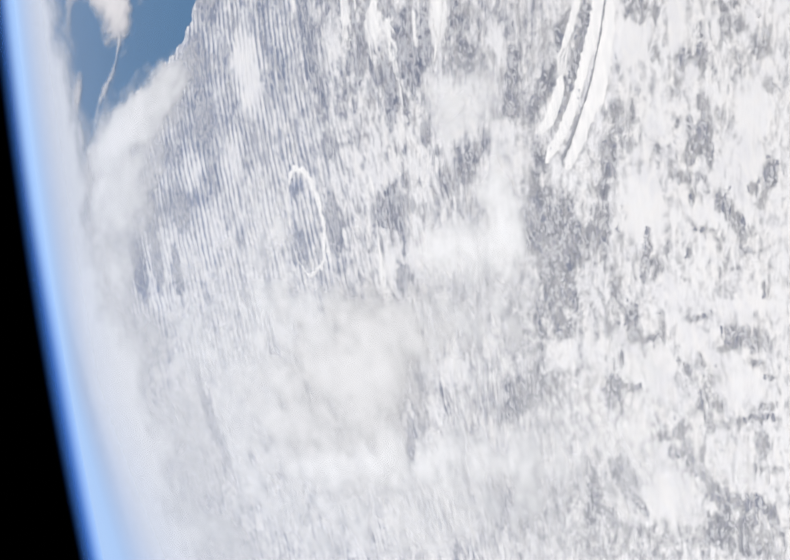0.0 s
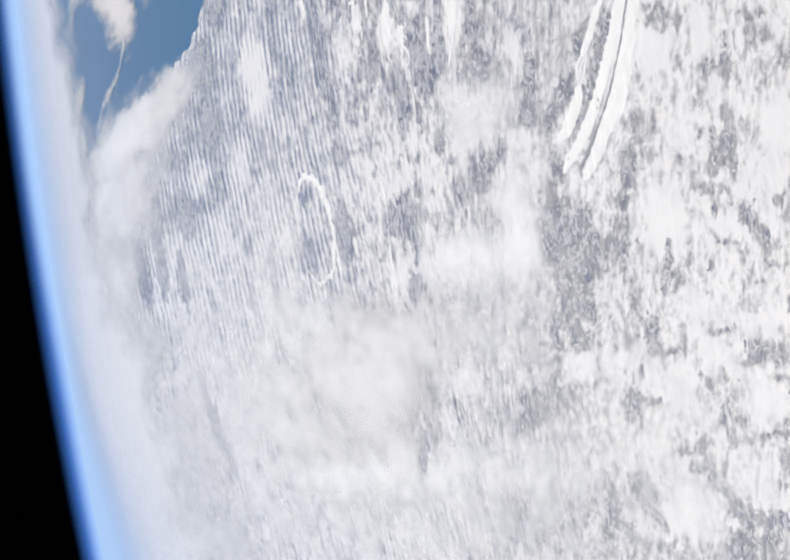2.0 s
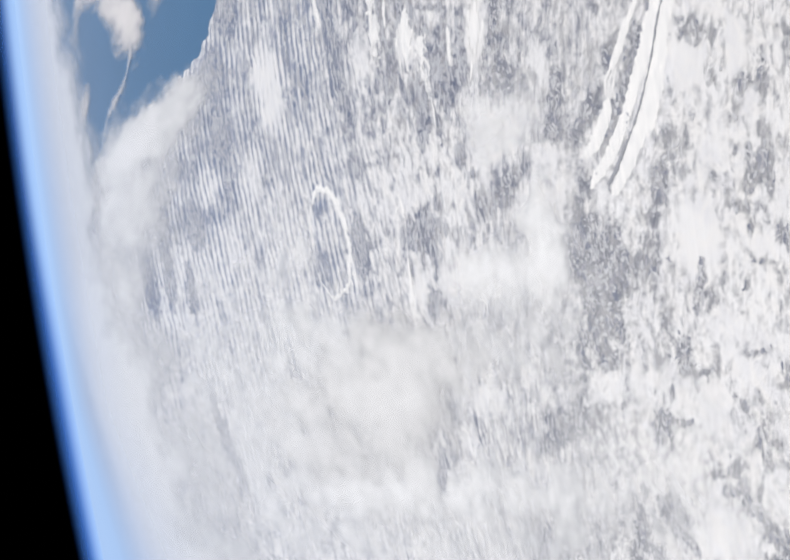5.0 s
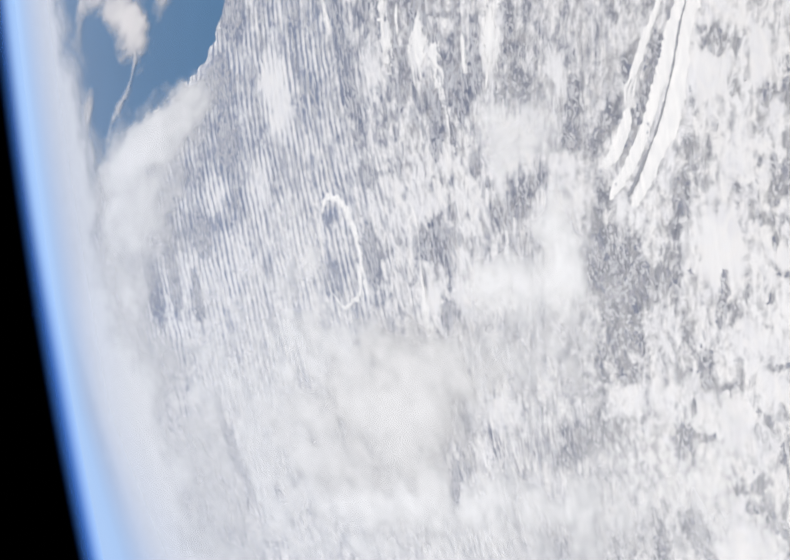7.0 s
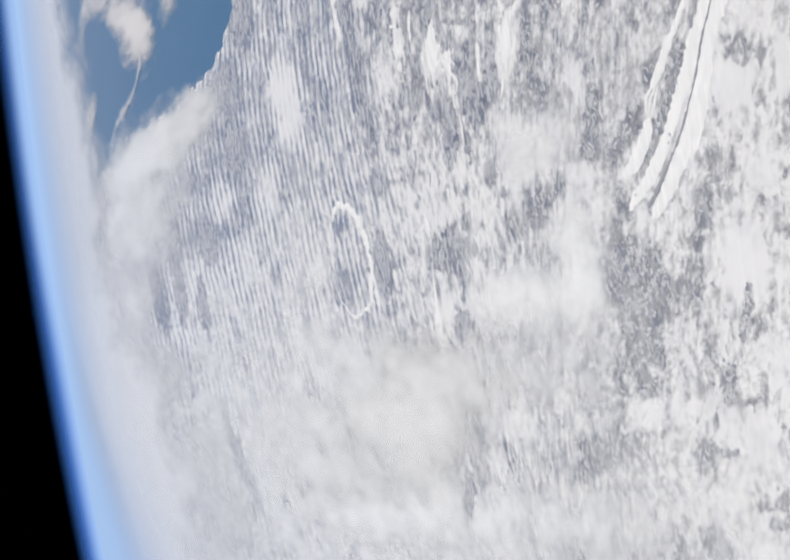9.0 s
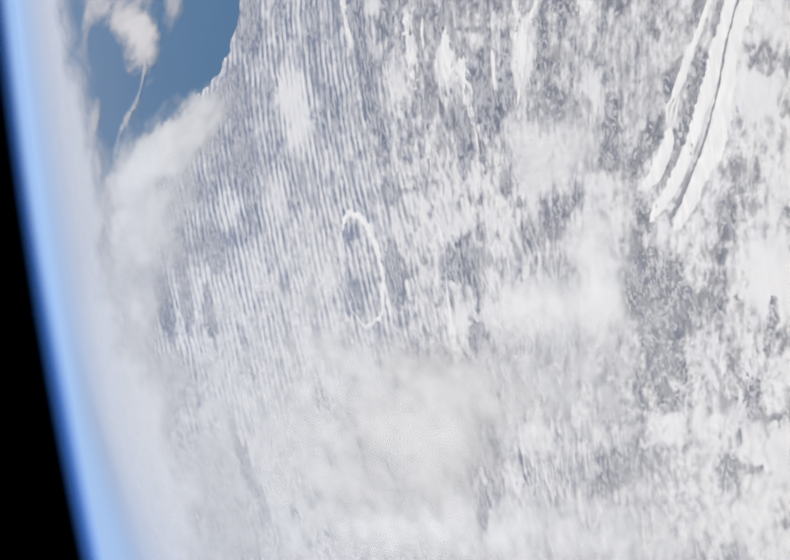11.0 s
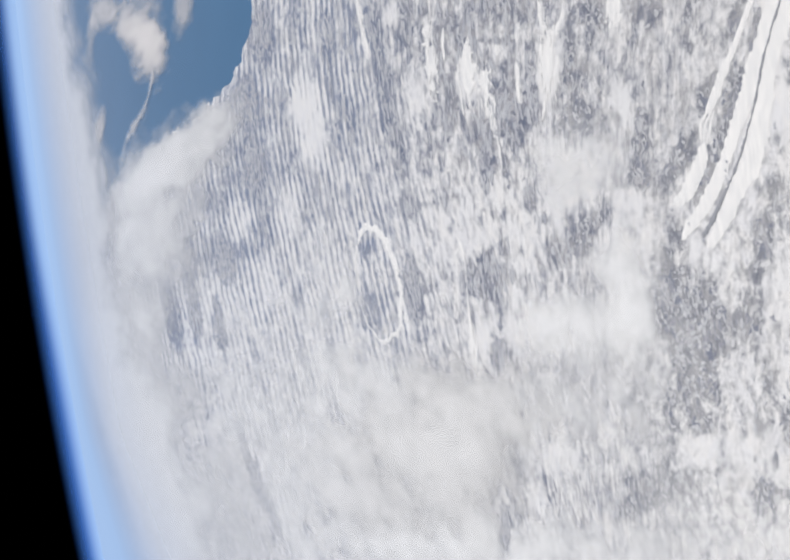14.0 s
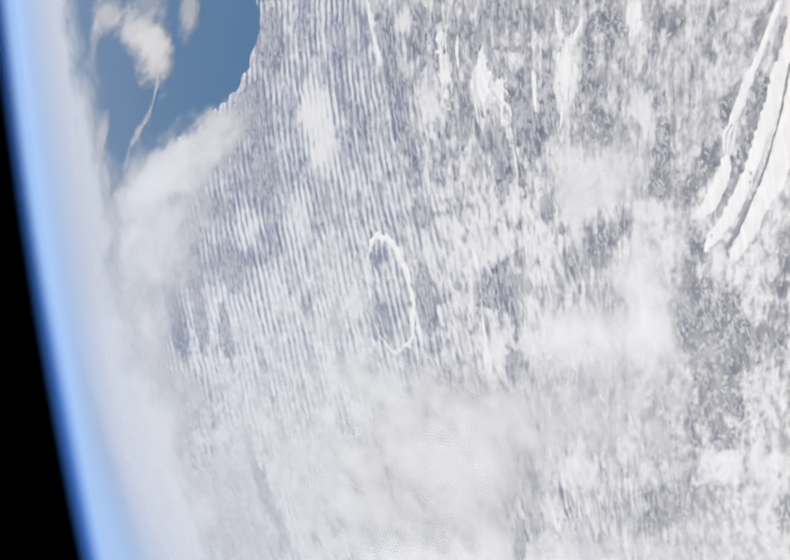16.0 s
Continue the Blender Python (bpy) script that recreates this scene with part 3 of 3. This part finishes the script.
# ---- sea ----
sx, sy = np.meshgrid(np.linspace(-420, 900, 240), np.linspace(900, 2650, 260))
sea = sheet("sea", on_globe(sx, sy, 0.0 * sx), SEA)
tagged(sea, "open deep blue sea water inside a bay", "sea", kind="structure")

# ---- backdrop for the sunlit air beyond the limb, its glow put into the colour ----
rim = radians(20.9)
hs = np.linspace(-14, 52, 67)
H_, T_ = np.meshgrid(hs, np.linspace(-math.pi, math.pi, 361)[:-1], indexing="ij")
out = rim + (H_ + 14) / GLOBE      # the sheet leans outwards with height
rx, ry = GLOBE * np.sin(out) * np.sin(T_), GLOBE * np.sin(out) * np.cos(T_)
bright = smooth(-2, 5, np.degrees(T_))      # pale tint painted higher towards +x, to fit the camera's view
limb = sheet("atmosphere_backdrop", on_globe(rx, ry, H_), LIMB_AIR,
             {"thickness": smooth(39.0, 14, H_), "depth": smooth(26 + 4 * bright, 3 + 6 * bright, H_)}, closed=True)
tagged(limb, "thin blue sunlit air along the curved horizon", "atmosphere", kind="structure")

# ---- haze over the far land: one tinted sheet, opacity painted by distance ----
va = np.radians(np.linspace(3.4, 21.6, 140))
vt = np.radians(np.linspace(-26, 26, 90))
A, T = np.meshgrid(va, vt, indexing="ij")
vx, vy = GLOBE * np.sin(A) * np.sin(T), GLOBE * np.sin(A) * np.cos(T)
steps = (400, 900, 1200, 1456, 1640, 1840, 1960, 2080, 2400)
deep = vy + 1.5 * np.clip(-60 - vx, 0, 200)      # painted haze pulled nearer at low x, to fit the camera's view
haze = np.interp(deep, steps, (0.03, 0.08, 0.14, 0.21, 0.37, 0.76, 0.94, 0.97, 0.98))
veil = sheet("haze_layer", on_globe(vx, vy, 6.5 + 0 * vx), PAINTED_HAZE, {"thickness": haze, "depth": smooth(1600, 1990, deep)})
tagged(veil, "pale blue painted haze sheet over the distant land", "haze", kind="stuff")

# ---- frozen reservoir ring and channels ----
def ribbon(name, line, half, level, step, material=None, ragged=1.3):
    """A flat frozen band along a polyline with widths, with ragged shores."""
    pts = np.array(line, float)
    s = np.concatenate([[0], np.cumsum(np.hypot(*np.diff(pts[:, :2], axis=0).T))])
    u = np.arange(0, s[-1], step)
    px, py = np.interp(u, s, pts[:, 0]), np.interp(u, s, pts[:, 1])
    k = np.ones(9) / 9
    for _ in range(2):
        px[4:-4], py[4:-4] = np.convolve(px, k, "valid"), np.convolve(py, k, "valid")
    tx, ty = np.gradient(px), np.gradient(py)
    n = np.hypot(tx, ty)
    w = np.interp(u, s, pts[:, 2]) * half
    wl = w * np.maximum(1 - ragged / 2 + ragged * fbm(px / 2.4, py / 2.4, 4, 40, 0.65), 0)
    wr = w * np.maximum(1 - ragged / 2 + ragged * fbm(px / 2.4, py / 2.4, 4, 57, 0.65), 0)
    taper = np.minimum(1, np.minimum(u, s[-1] - u) / 3 + 0.1)
    rows = []
    for f in np.linspace(-1, 1, 7):
        off = np.where(f < 0, wl, wr) * f * taper
        rows.append(on_globe(px - ty / n * off, py + tx / n * off, np.full(px.shape, level - 0.06 * f * f)))
    return sheet(name, np.array(rows), material or ICE)


def islet(x, y, size, level, k):
    """A small dark wooded islet that stands out of the ice."""
    t, r = np.meshgrid(np.linspace(0, 2 * math.pi, 20, endpoint=False), np.linspace(0.05, 1, 4))
    edge = size * (0.55 + 0.9 * fbm(1.5 * np.cos(t) + 7 * k, 1.5 * np.sin(t), 3, 500 + k))
    return sheet("islet", on_globe(x + r * edge * np.cos(t), y + 1.25 * r * edge * np.sin(t), level + 0.08 - 0.16 * r ** 2), CANOPY, closed=True)


river = new("frozen_river")
tagged(river, "broad frozen river arms covered by bright white snow", "river")
for line in CHANNELS:
    ribbon("channel", line, 1.0, 0.2, 0.3, ragged=0.9).parent = river
for line in THREADS:
    tagged(ribbon("braided_arm", line, 1.0, 0.24, 0.2, ragged=0.8), "thin braided arm between wooded bars").parent = river
spit = ribbon("wooded_spit", SPIT, 0.62, 0.28, 0.25, DARK_CANOPY, 3.6)
tagged(spit, "narrow wooded spit between two frozen channels", "spit")
for k, (x, y) in enumerate(ISLETS):
    isle = islet(x, y, 0.8, 0.21, k)
    tagged(isle, "small dark wooded islet in the frozen channel", "islet", "islets")

ang = np.linspace(0, 2 * math.pi, 520, endpoint=False)
wob = 1 + 0.02 * np.sin(3 * ang + 1) + 0.015 * np.sin(7 * ang) + 0.11 * (fbm(4 * np.cos(ang), 4 * np.sin(ang), 4, 66, 0.65) - 0.5)
cx, cy = RING[0] + RING[2] * wob * np.cos(ang), RING[1] + RING[2] * wob * np.sin(ang)
rough_in, rough_out = fbm(cx / 4, cy / 4, 5, 71, 0.65), fbm(cx / 4, cy / 4, 5, 83, 0.65)
half = 1.6 - 0.95 * np.sin(ang) + 0.4 * np.cos(ang)
rings = []
for f in np.linspace(-1, 1, 7):
    r = RING[2] * wob + f * half * np.maximum(3.0 * np.where(f < 0, rough_in, rough_out) - 0.6, 0.05)
    rings.append(on_globe(RING[0] + r * np.cos(ang), RING[1] + r * np.sin(ang), np.full(ang.shape, 0.26 - 0.12 * f * f)))
reservoir = new("ring_lake")
tagged(reservoir, "ring-shaped frozen reservoir round a wooded plateau", "lake")
tagged(sheet("ice_ring", np.array(rings)[:, ::-1], ICE, closed=True, parent=reservoir), "snow-white ring of lake ice")
t, r = np.meshgrid(np.linspace(0, 2 * math.pi, 240, endpoint=False), np.linspace(0.02, 1, 40))
shore = (RING[2] - 3.4) * (1 + 0.02 * np.sin(3 * t + 1) + 0.015 * np.sin(7 * t) + 0.10 * (fbm(3 * np.cos(t), 3 * np.sin(t), 4, 91) - 0.5))
px, py = RING[0] + r * shore * np.cos(t), RING[1] + r * shore * np.sin(t)
ph = land_fields(px, py)
rise = 0.10 + 0.35 * smooth(1.0, 0.75, r) * (0.6 + 0.8 * fbm(px / 7, py / 5, 4, 92)) - 0.14 * smooth(0.9, 1.0, r)
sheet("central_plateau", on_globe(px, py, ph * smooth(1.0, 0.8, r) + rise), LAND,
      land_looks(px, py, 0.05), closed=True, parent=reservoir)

# ---- smaller frozen lakes ----
# x, y, half length, half width, bearing
LAKES = (
    (108, 754, 8, 5, 180),
    (98, 750, 12, 8, 77),
    (86, 740, 9, 3, 177),
    (94, 683, 12, 6, 158),
    (149, 858, 12, 2, 167),
    (-19, 794, 10, 4, 7),
    (2, 867, 8, 4, 22),
    (115, 789, 13, 5, 173),
    (106, 630, 8, 5, 162),
    (107, 726, 5, 2, 76),
)


def frozen_lake(row, k):
    """A flat snow-covered lake with ragged arms and wooded islands left open."""
    cx, cy, a, b, deg = row
    u, v = np.meshgrid(np.linspace(-1.5, 1.5, 210), np.linspace(-1.5, 1.5, 90))
    c, s = math.cos(radians(deg)), math.sin(radians(deg))
    x, y = cx + u * a * c - v * b * s, cy + u * a * s + v * b * c
    lane = valley_lanes(x, y)
    arms = 1 - np.abs(2 * fbm(x / 9 + 9 * k, lane * 1.1, 4, 200 + k, 0.6) - 1)
    body = fbm(x / 8 + 4 * k, lane * 0.7, 5, 240 + k, 0.6)
    water = np.maximum(arms - 0.79, 0.5 * (body - 0.49)) - 0.08 * (u * u + v * v)
    level = float(land_fields(np.array([cx]), np.array([cy]))[0]) + 0.16
    ob = sheet("frozen_lake", on_globe(x, y, level - 0.10 * smooth(0.04, -0.04, water)), ICE, keep=water > 0)
    return tagged(ob, "frozen lake under bright snow between dark forest", "lake", "frozen lakes")


for k, row in enumerate(LAKES):
    frozen_lake(row, k)

# ---- frozen creeks ----
CREEKS = (
    ((159, 861.4, 1.4), (152, 861.4, 1.8), (142, 860.3, 1.5), (133, 857.6, 1.9), (126, 859.2, 1.2)),
    ((37, 792.4, 0.8), (30.7, 789.2, 1.0), (22.9, 788.2, 0.7), (9.8, 791.5, 0.5), (-3.5, 794.2, 1.6), (-15.7, 795.6, 3.0)),
    ((31.9, 789.8, 0.55), (29, 795, 0.6), (26.4, 799.4, 0.6)),
    ((100, 710, 1.3), (91.6, 711.5, 1.6), (82.5, 712.5, 1.1)),
    ((119.8, 684.6, 1.3), (113.8, 684.5, 1.6), (105.9, 684.7, 1.2)),
    ((77, 631.5, 1.2), (71, 633, 1.5), (62, 634, 1.2)),
    ((104.2, 675.4, 1.2), (108, 670, 1.3), (112, 665, 1.0)),
    ((125.4, 771, 1.1), (117.4, 775, 1.5), (110.8, 775.5, 1.1)),
    ((109, 761, 0.9), (105, 764, 0.9), (95, 765, 0.9), (85, 765, 0.9)),
    ((107, 748, 0.9), (96, 745, 0.9), (87, 734, 0.9), (79, 738, 0.9), (68, 737, 0.9), (58, 738, 0.9)),
    ((85, 690, 0.8), (79, 692, 0.8), (73, 697, 0.8)),
)

for line in CREEKS:
    creek = ribbon("frozen_creek", line, 1.0, 0.5, 0.5, ICE, 2.2)
    tagged(creek, "thin white frozen creek winding through dark forest", "creek", "frozen creeks")

# ---- forest stands: the denser woods, each a canopy of its own ----
def pieces(mask):
    """Numbers the connected pieces of a mask."""
    ids = np.where(mask, np.arange(1, mask.size + 1).reshape(mask.shape), 0)
    for _ in range(400):
        best = np.pad(ids, 1)
        best = np.max([best[1:-1, 1:-1], best[:-2, 1:-1], best[2:, 1:-1], best[1:-1, :-2], best[1:-1, 2:]], 0)
        best = np.where(mask, best, 0)
        if (best == ids).all():
            break
        ids = best
    return np.unique(ids, return_inverse=True)[1].reshape(mask.shape)


def forest_stand(row, k):
    """A canopy with a ragged outline and many gaps, in strokes along the valleys."""
    cx, cy, a, b, deg, dens = row
    size = 1.3 * max(a, b)
    x, y = np.meshgrid(np.arange(cx - size, cx + size, 0.4), np.arange(cy - size, cy + size, 0.5 + 1.1 * smooth(600, 1000, cy)))
    lane = valley_lanes(x, y)
    edge = np.sqrt(blob(x, y, row)) + 1.2 * (fbm(x / 5, lane / 1.5, 4, 610 + k, 0.6) - 0.5)
    thick = 0.55 * dens * smooth(1.25, 0.3, edge)
    trees = fbm(x / 2.4, lane / 0.9, 4, 700 + k, 0.6) > 0.68 - 0.44 * thick
    places = on_globe(x, y, land_fields(x, y) + 0.07)
    groups = pieces(trees & (thick > 0.02))
    large = [g for g in range(1, groups.max() + 1) if (groups == g).sum() >= 6]
    if large:
        stand = new("forest_stand")
        tagged(stand, "dark grey conifer stand amid open snow", "forest", "forest stands")
    for g in large:
        keep = groups == g
        r, c = np.nonzero(keep)
        box = (slice(r.min(), r.max() + 2), slice(c.min(), c.max() + 2))
        sheet("canopy" if g == max(large, key=lambda q: (groups == q).sum()) else "grove", places[box], STAND, {"lane": lane[box], "run": x[box] / 8.0}, parent=stand, keep=keep[box], exact=True)


DENSE = [row for row in WOODS if row[5] >= 0.45]
for k, row in enumerate(DENSE):
    forest_stand(row, k)

# ---- clouds ----
# x, y, half length, half width, bearing, thickness
CLOUDS = (
    (-48, 827, 66, 23, 92, 0.82),
    (-67, 898, 143, 46, 94, 0.93),
    (85, 1358, 137, 58, 93, 0.62),
    (129, 1270, 160, 17, 92, 0.78),
    (122, 1248, 155, 16, 90, 0.62),
    (97, 1362, 152, 31, 86, 0.55),
    (13, 1526, 169, 81, 89, 0.8),
)
SCRAPS = (
    (-5, 653, 21, 15, 114, 0.6),
    (-10, 715, 35, 11, 87, 0.6),
)
VEILS = (
    (10, 654, 21, 16, 111, 0.42),
    (-5, 700, 54, 10, 92, 0.30),
    (-108, 872, 175, 14, 94, 0.62),
    (-104, 708, 88, 11, 91, 0.30),
    (-83, 1099, 267, 98, 97, 0.55),
    (-39, 700, 64, 35, 97, 0.45),
    (11, 663, 16, 8, 89, 0.35),
    (52, 678, 32, 15, 85, 0.38),
    (-126, 764, 202, 27, 94, 0.42),
    (-94, 614, 95, 32, 94, 0.2),
    (-19, 981, 114, 19, 89, 0.35),
)
SEA_CLOUDS = (
    (203, 1256, 54, 21, 81, 0.85),
    (224, 1296, 66, 16, 71, 0.75),
    (237, 1255, 60, 12, 80, 0.4),
    (207, 1152, 24, 17, 99, 0.5),
    (256, 1390, 66, 14, 77, 0.65),
    (251, 1447, 56, 12, 108, 0.5),
    (177, 1479, 32, 9, 101, 0.65),
)
GAPS = (
    (-97, 795, 19, 8, 138, 0.97),
    (-76, 988, 8, 4, 83, 0.35),
    (-80, 899, 10, 5, 64, 0.35),
    (-67, 934, 8, 4, 69, 0.35),
    (-84, 1159, 38, 29, 9, 0.45),
    (-75, 936, 40, 14, 95, 0.3),
    (-122, 1022, 45, 15, 99, 0.4),
    (18, 1277, 50, 21, 89, 0.5),
)
STREAMER = ((185, 1254, 3.1), (179, 1264, 2.1), (172, 1277, 1.8), (165, 1308, 2.1), (160, 1350, 2.8), (154, 1381, 2.4), (143, 1412, 2.8), (129, 1454, 2.8))
BELT_EDGE = ((-420, 1000), (-200, 1120), (-130, 1190), (-60, 1290), (0, 1420), (82, 1520), (112, 1476), (138, 1471), (168, 1484), (191, 1503), (215, 1502), (264, 1566), (288, 1560), (420, 1537))


def cloud_belt():
    """The long cloud deck that lies along the horizon; its near edge frays out over land and bay."""
    a = np.radians(np.linspace(8.5, 21.3, 190))
    t = np.radians(np.linspace(-25, 25, 200))
    a, t = np.meshgrid(a, t, indexing="ij")
    x, y = GLOBE * np.sin(a) * np.sin(t), GLOBE * np.sin(a) * np.cos(t)
    edge = np.interp(x, [p[0] for p in BELT_EDGE], [p[1] for p in BELT_EDGE])
    soft = np.interp(x, (-120, 0, 80, 180, 240), (200, 150, 70, 60, 90))
    lumps = fbm(x / 26, y / 110, 5, 300, 0.6)
    thick = 0.88 * smooth(-0.9, 1.1, (y - edge) / soft + 2.4 * (lumps - 0.5))
    behind = np.interp(x, (-186, -113, -47, 31, 100), (1650, 1715, 1800, 1930, 2200))
    thick *= 1 - 0.7 * smooth(-70, 80, y - behind)      # the deck ends before the horizon
    h = 1.6 + 0.2 * thick * (0.4 + lumps)
    ob = sheet("cloud_belt", on_globe(x, y, h), CLOUD, {"thickness": thick, "tint": 0.22 * smooth(100, 20, x)}, keep=thick > 0.03)
    return tagged(ob, "long white cloud deck along the hazy horizon", "cloud")


cloud_belt()


def cloud_thickness(x, y, row, k, frayed, core):
    """How much of the land a cloud hides, 0 to 1."""
    r = np.sqrt(blob(x, y, row))
    lane = valley_lanes(x, y)
    lumps = fbm(x / 12 + 3 * k, lane / 3.2, 5, 100 + k, 0.58)
    broad = fbm(x / 40 + 3 * k, lane / 10, 3, 150 + k)
    edge = r + frayed * (lumps - 0.5) + 1.0 * (broad - 0.5)
    return row[5] * smooth(1.5, core, edge) * smooth(1.6, 1.3, r) * (0.88 + 0.24 * broad)


def streamer_thickness(x, y):
    """A thin wisp that trails from the cloud over the sea to the coast."""
    d, s = to_line(x, y, STREAMER)
    w = np.interp(s, np.linspace(0, 1, len(STREAMER)), [p[2] for p in STREAMER])
    wisps = fbm(x / 9, y / 22, 5, 333, 0.6)
    return 0.6 * smooth(1.6, 0.0, d / w + 1.8 * (wisps - 0.5)) * smooth(0.95, 0.5, s)


def clouds():
    """All clouds lie in one level; where two meet, each place belongs to the thicker one."""
    cx = np.arange(-330, 300, 1.6)
    cy = 470.0
    rows = []
    while cy < 1620:
        rows.append(cy)
        cy += 1.1 + 3.0 * max(0.0, (cy - 560) / 700)
    x, y = np.meshgrid(cx, np.array(rows))
    kinds = [(row, 0.35 if row[5] > 0.81 else 0.45, 1.2, 0.0 if row[5] > 0.81 else 0.14) for row in CLOUDS] + [(row, 0.1, 1.9, 0.5) for row in SCRAPS + VEILS] + [(row, 0.15, 2.0, 1.0) for row in SEA_CLOUDS]
    parts = [cloud_thickness(x, y, row, k, frayed, core) for k, (row, core, frayed, _) in enumerate(kinds)]
    parts.append(streamer_thickness(x, y))
    tints = [tint for _, _, _, tint in kinds] + [1.0]
    lumps = fbm(x / 12, valley_lanes(x, y) / 3.2, 4, 95, 0.58)
    hole = np.ones(x.shape)
    for gap in GAPS:      # openings through which dark woods show
        hole *= 1 - np.clip(gap[5] * np.exp(-1.3 * blob(x, y, gap) - 2.0 * (lumps - 0.5)), 0, 1)
    parts = np.clip(np.array(parts), 0, 1)
    thick = (1 - np.prod(1 - parts, 0)) * hole
    tint = (parts * np.array(tints)[:, None, None]).sum(0) / np.maximum(parts.sum(0), 1e-6)
    owner = np.where(thick > 0.012, parts.argmax(0), -1)
    h = 1.0 + 0.15 * thick * (0.5 + lumps)
    names = (["cloud_bank"] * len(CLOUDS) + ["cloud_veil"] * len(SCRAPS + VEILS) + ["sea_cloud"] * len(SEA_CLOUDS) + ["cloud_streamer"])
    labels = {"cloud_bank": "soft white cloud bank drifting over snowy land", "cloud_veil": "thin pale cloud veil over snowy forest",
              "sea_cloud": "thin warm white cloud over blue sea", "cloud_streamer": "thin white cloud wisp trailing over blue sea"}
    for k, name in enumerate(names):
        if (owner == k).sum() > 8:
            ob = sheet(name, on_globe(x, y, h), CLOUD, {"thickness": thick, "tint": tint}, keep=owner == k, exact=True)
            tagged(ob, labels[name], "cloud", "clouds")


clouds()


# ---- forest: ragged patches of conifers, low domes on the snow ----
def ragged_patch(seed):
    """A low curved band of trees, one unit in half length, with jagged sides: edge, crown and edge points."""
    rng = np.random.default_rng(seed)
    n = 9
    bend, bias = rng.uniform(-0.7, 0.7), rng.uniform(-0.3, 0.3)
    spots = []
    for k in range(n):
        f = 2 * k / (n - 1) - 1
        fat = (1 - f * f) ** 0.5 + 0.08
        mid = bend * (f * f - 0.4) + bias * f + rng.uniform(-0.15, 0.15)
        up, down = rng.uniform(0.3, 1.1, 2) * fat
        spots += [(f, mid - down, -0.02), (f, mid, 0.03), (f, mid + up, -0.02)]
    faces = []
    for k in range(n - 1):
        i = 3 * k
        faces += [(i, i + 3, i + 4, i + 1), (i + 1, i + 4, i + 5, i + 2)]
    return np.array(spots), faces


PATCHES = [ragged_patch(k) for k in range(12)]


def wooded(x, y):
    """How likely a place carries a clump of trees, 0 to 1."""
    likely = smooth(0.35, 1.05, wood_cover(x, y) + 0.5 * (fbm(x / 9, y / 12, 4, 130, 0.6) - 0.5))
    dry = sea_side(x, y) < -4
    for gap in [ring_gap(x, y)] + [channel_gap(x, y, line) for line in CHANNELS]:
        dry &= gap > 1.0
    return likely * dry


def scatter(count, low, high, seed, length, width, spread):
    """Rows x, y, half length, half width, bearing, kind for forest patches inside a box of the plan."""
    rng = np.random.default_rng(seed)
    x, y = rng.uniform(low[0], high[0], count), rng.uniform(low[1], high[1], count)
    chosen = rng.uniform(0, 1, count) < wooded(x, y)
    x, y = x[chosen], y[chosen]
    a = rng.uniform(0.55, 1.0, len(x)) ** 2 * length
    b = rng.uniform(0.55, 1.0, len(x)) ** 2 * width
    turn = RIDGE + rng.normal(0, spread, len(x))
    return np.stack([x, y, a, b, turn, rng.integers(0, len(PATCHES), len(x))], 1)


def patch_mesh(name, rows, canopy):
    h = land_fields(rows[:, 0], rows[:, 1]) + 0.12
    verts, faces, base = [], [], 0
    for (x, y, a, b, turn, kind), up in zip(rows, h):
        spots, shape = PATCHES[int(kind)]
        c, s = math.cos(radians(turn)), math.sin(radians(turn))
        px = x + spots[:, 0] * a * c - spots[:, 1] * b * s
        py = y + spots[:, 0] * a * s + spots[:, 1] * b * c
        verts.append(on_globe(px, py, up + spots[:, 2]))
        faces += [tuple(base + i for i in f) for f in shape]
        base += len(spots)
    me = bpy.data.meshes.new(name)
    me.from_pydata(np.concatenate(verts).tolist(), [], faces)
    me.materials.append(canopy)
    return new(name, me)


near_rows = scatter(15000, (-200, 400), (170, 700), 5, 2.1, 1.15, 50)
far_rows = scatter(30000, (-160, 690), (230, 1300), 6, 4.2, 1.5, 16)
close = (np.abs(near_rows[:, 0] + 30) < 75) & (near_rows[:, 1] < 560)
order = np.argsort(-1.0 * close, kind="stable")
single, rest = near_rows[order[:280]], near_rows[order[280:]]
for row in single:
    tagged(patch_mesh("forest_patch", row[None], OPEN_CANOPY), "ragged patch of dark conifers on snowy ground", "forest", "forest patches")
tagged(patch_mesh("forest_scatter", rest, OPEN_CANOPY), "countless small dark conifer patches over snowy land", "forest", kind="stuff")
tagged(patch_mesh("ridge_forest", far_rows, CANOPY), "narrow dark forest bands along snowy ridges", "forest", kind="stuff")
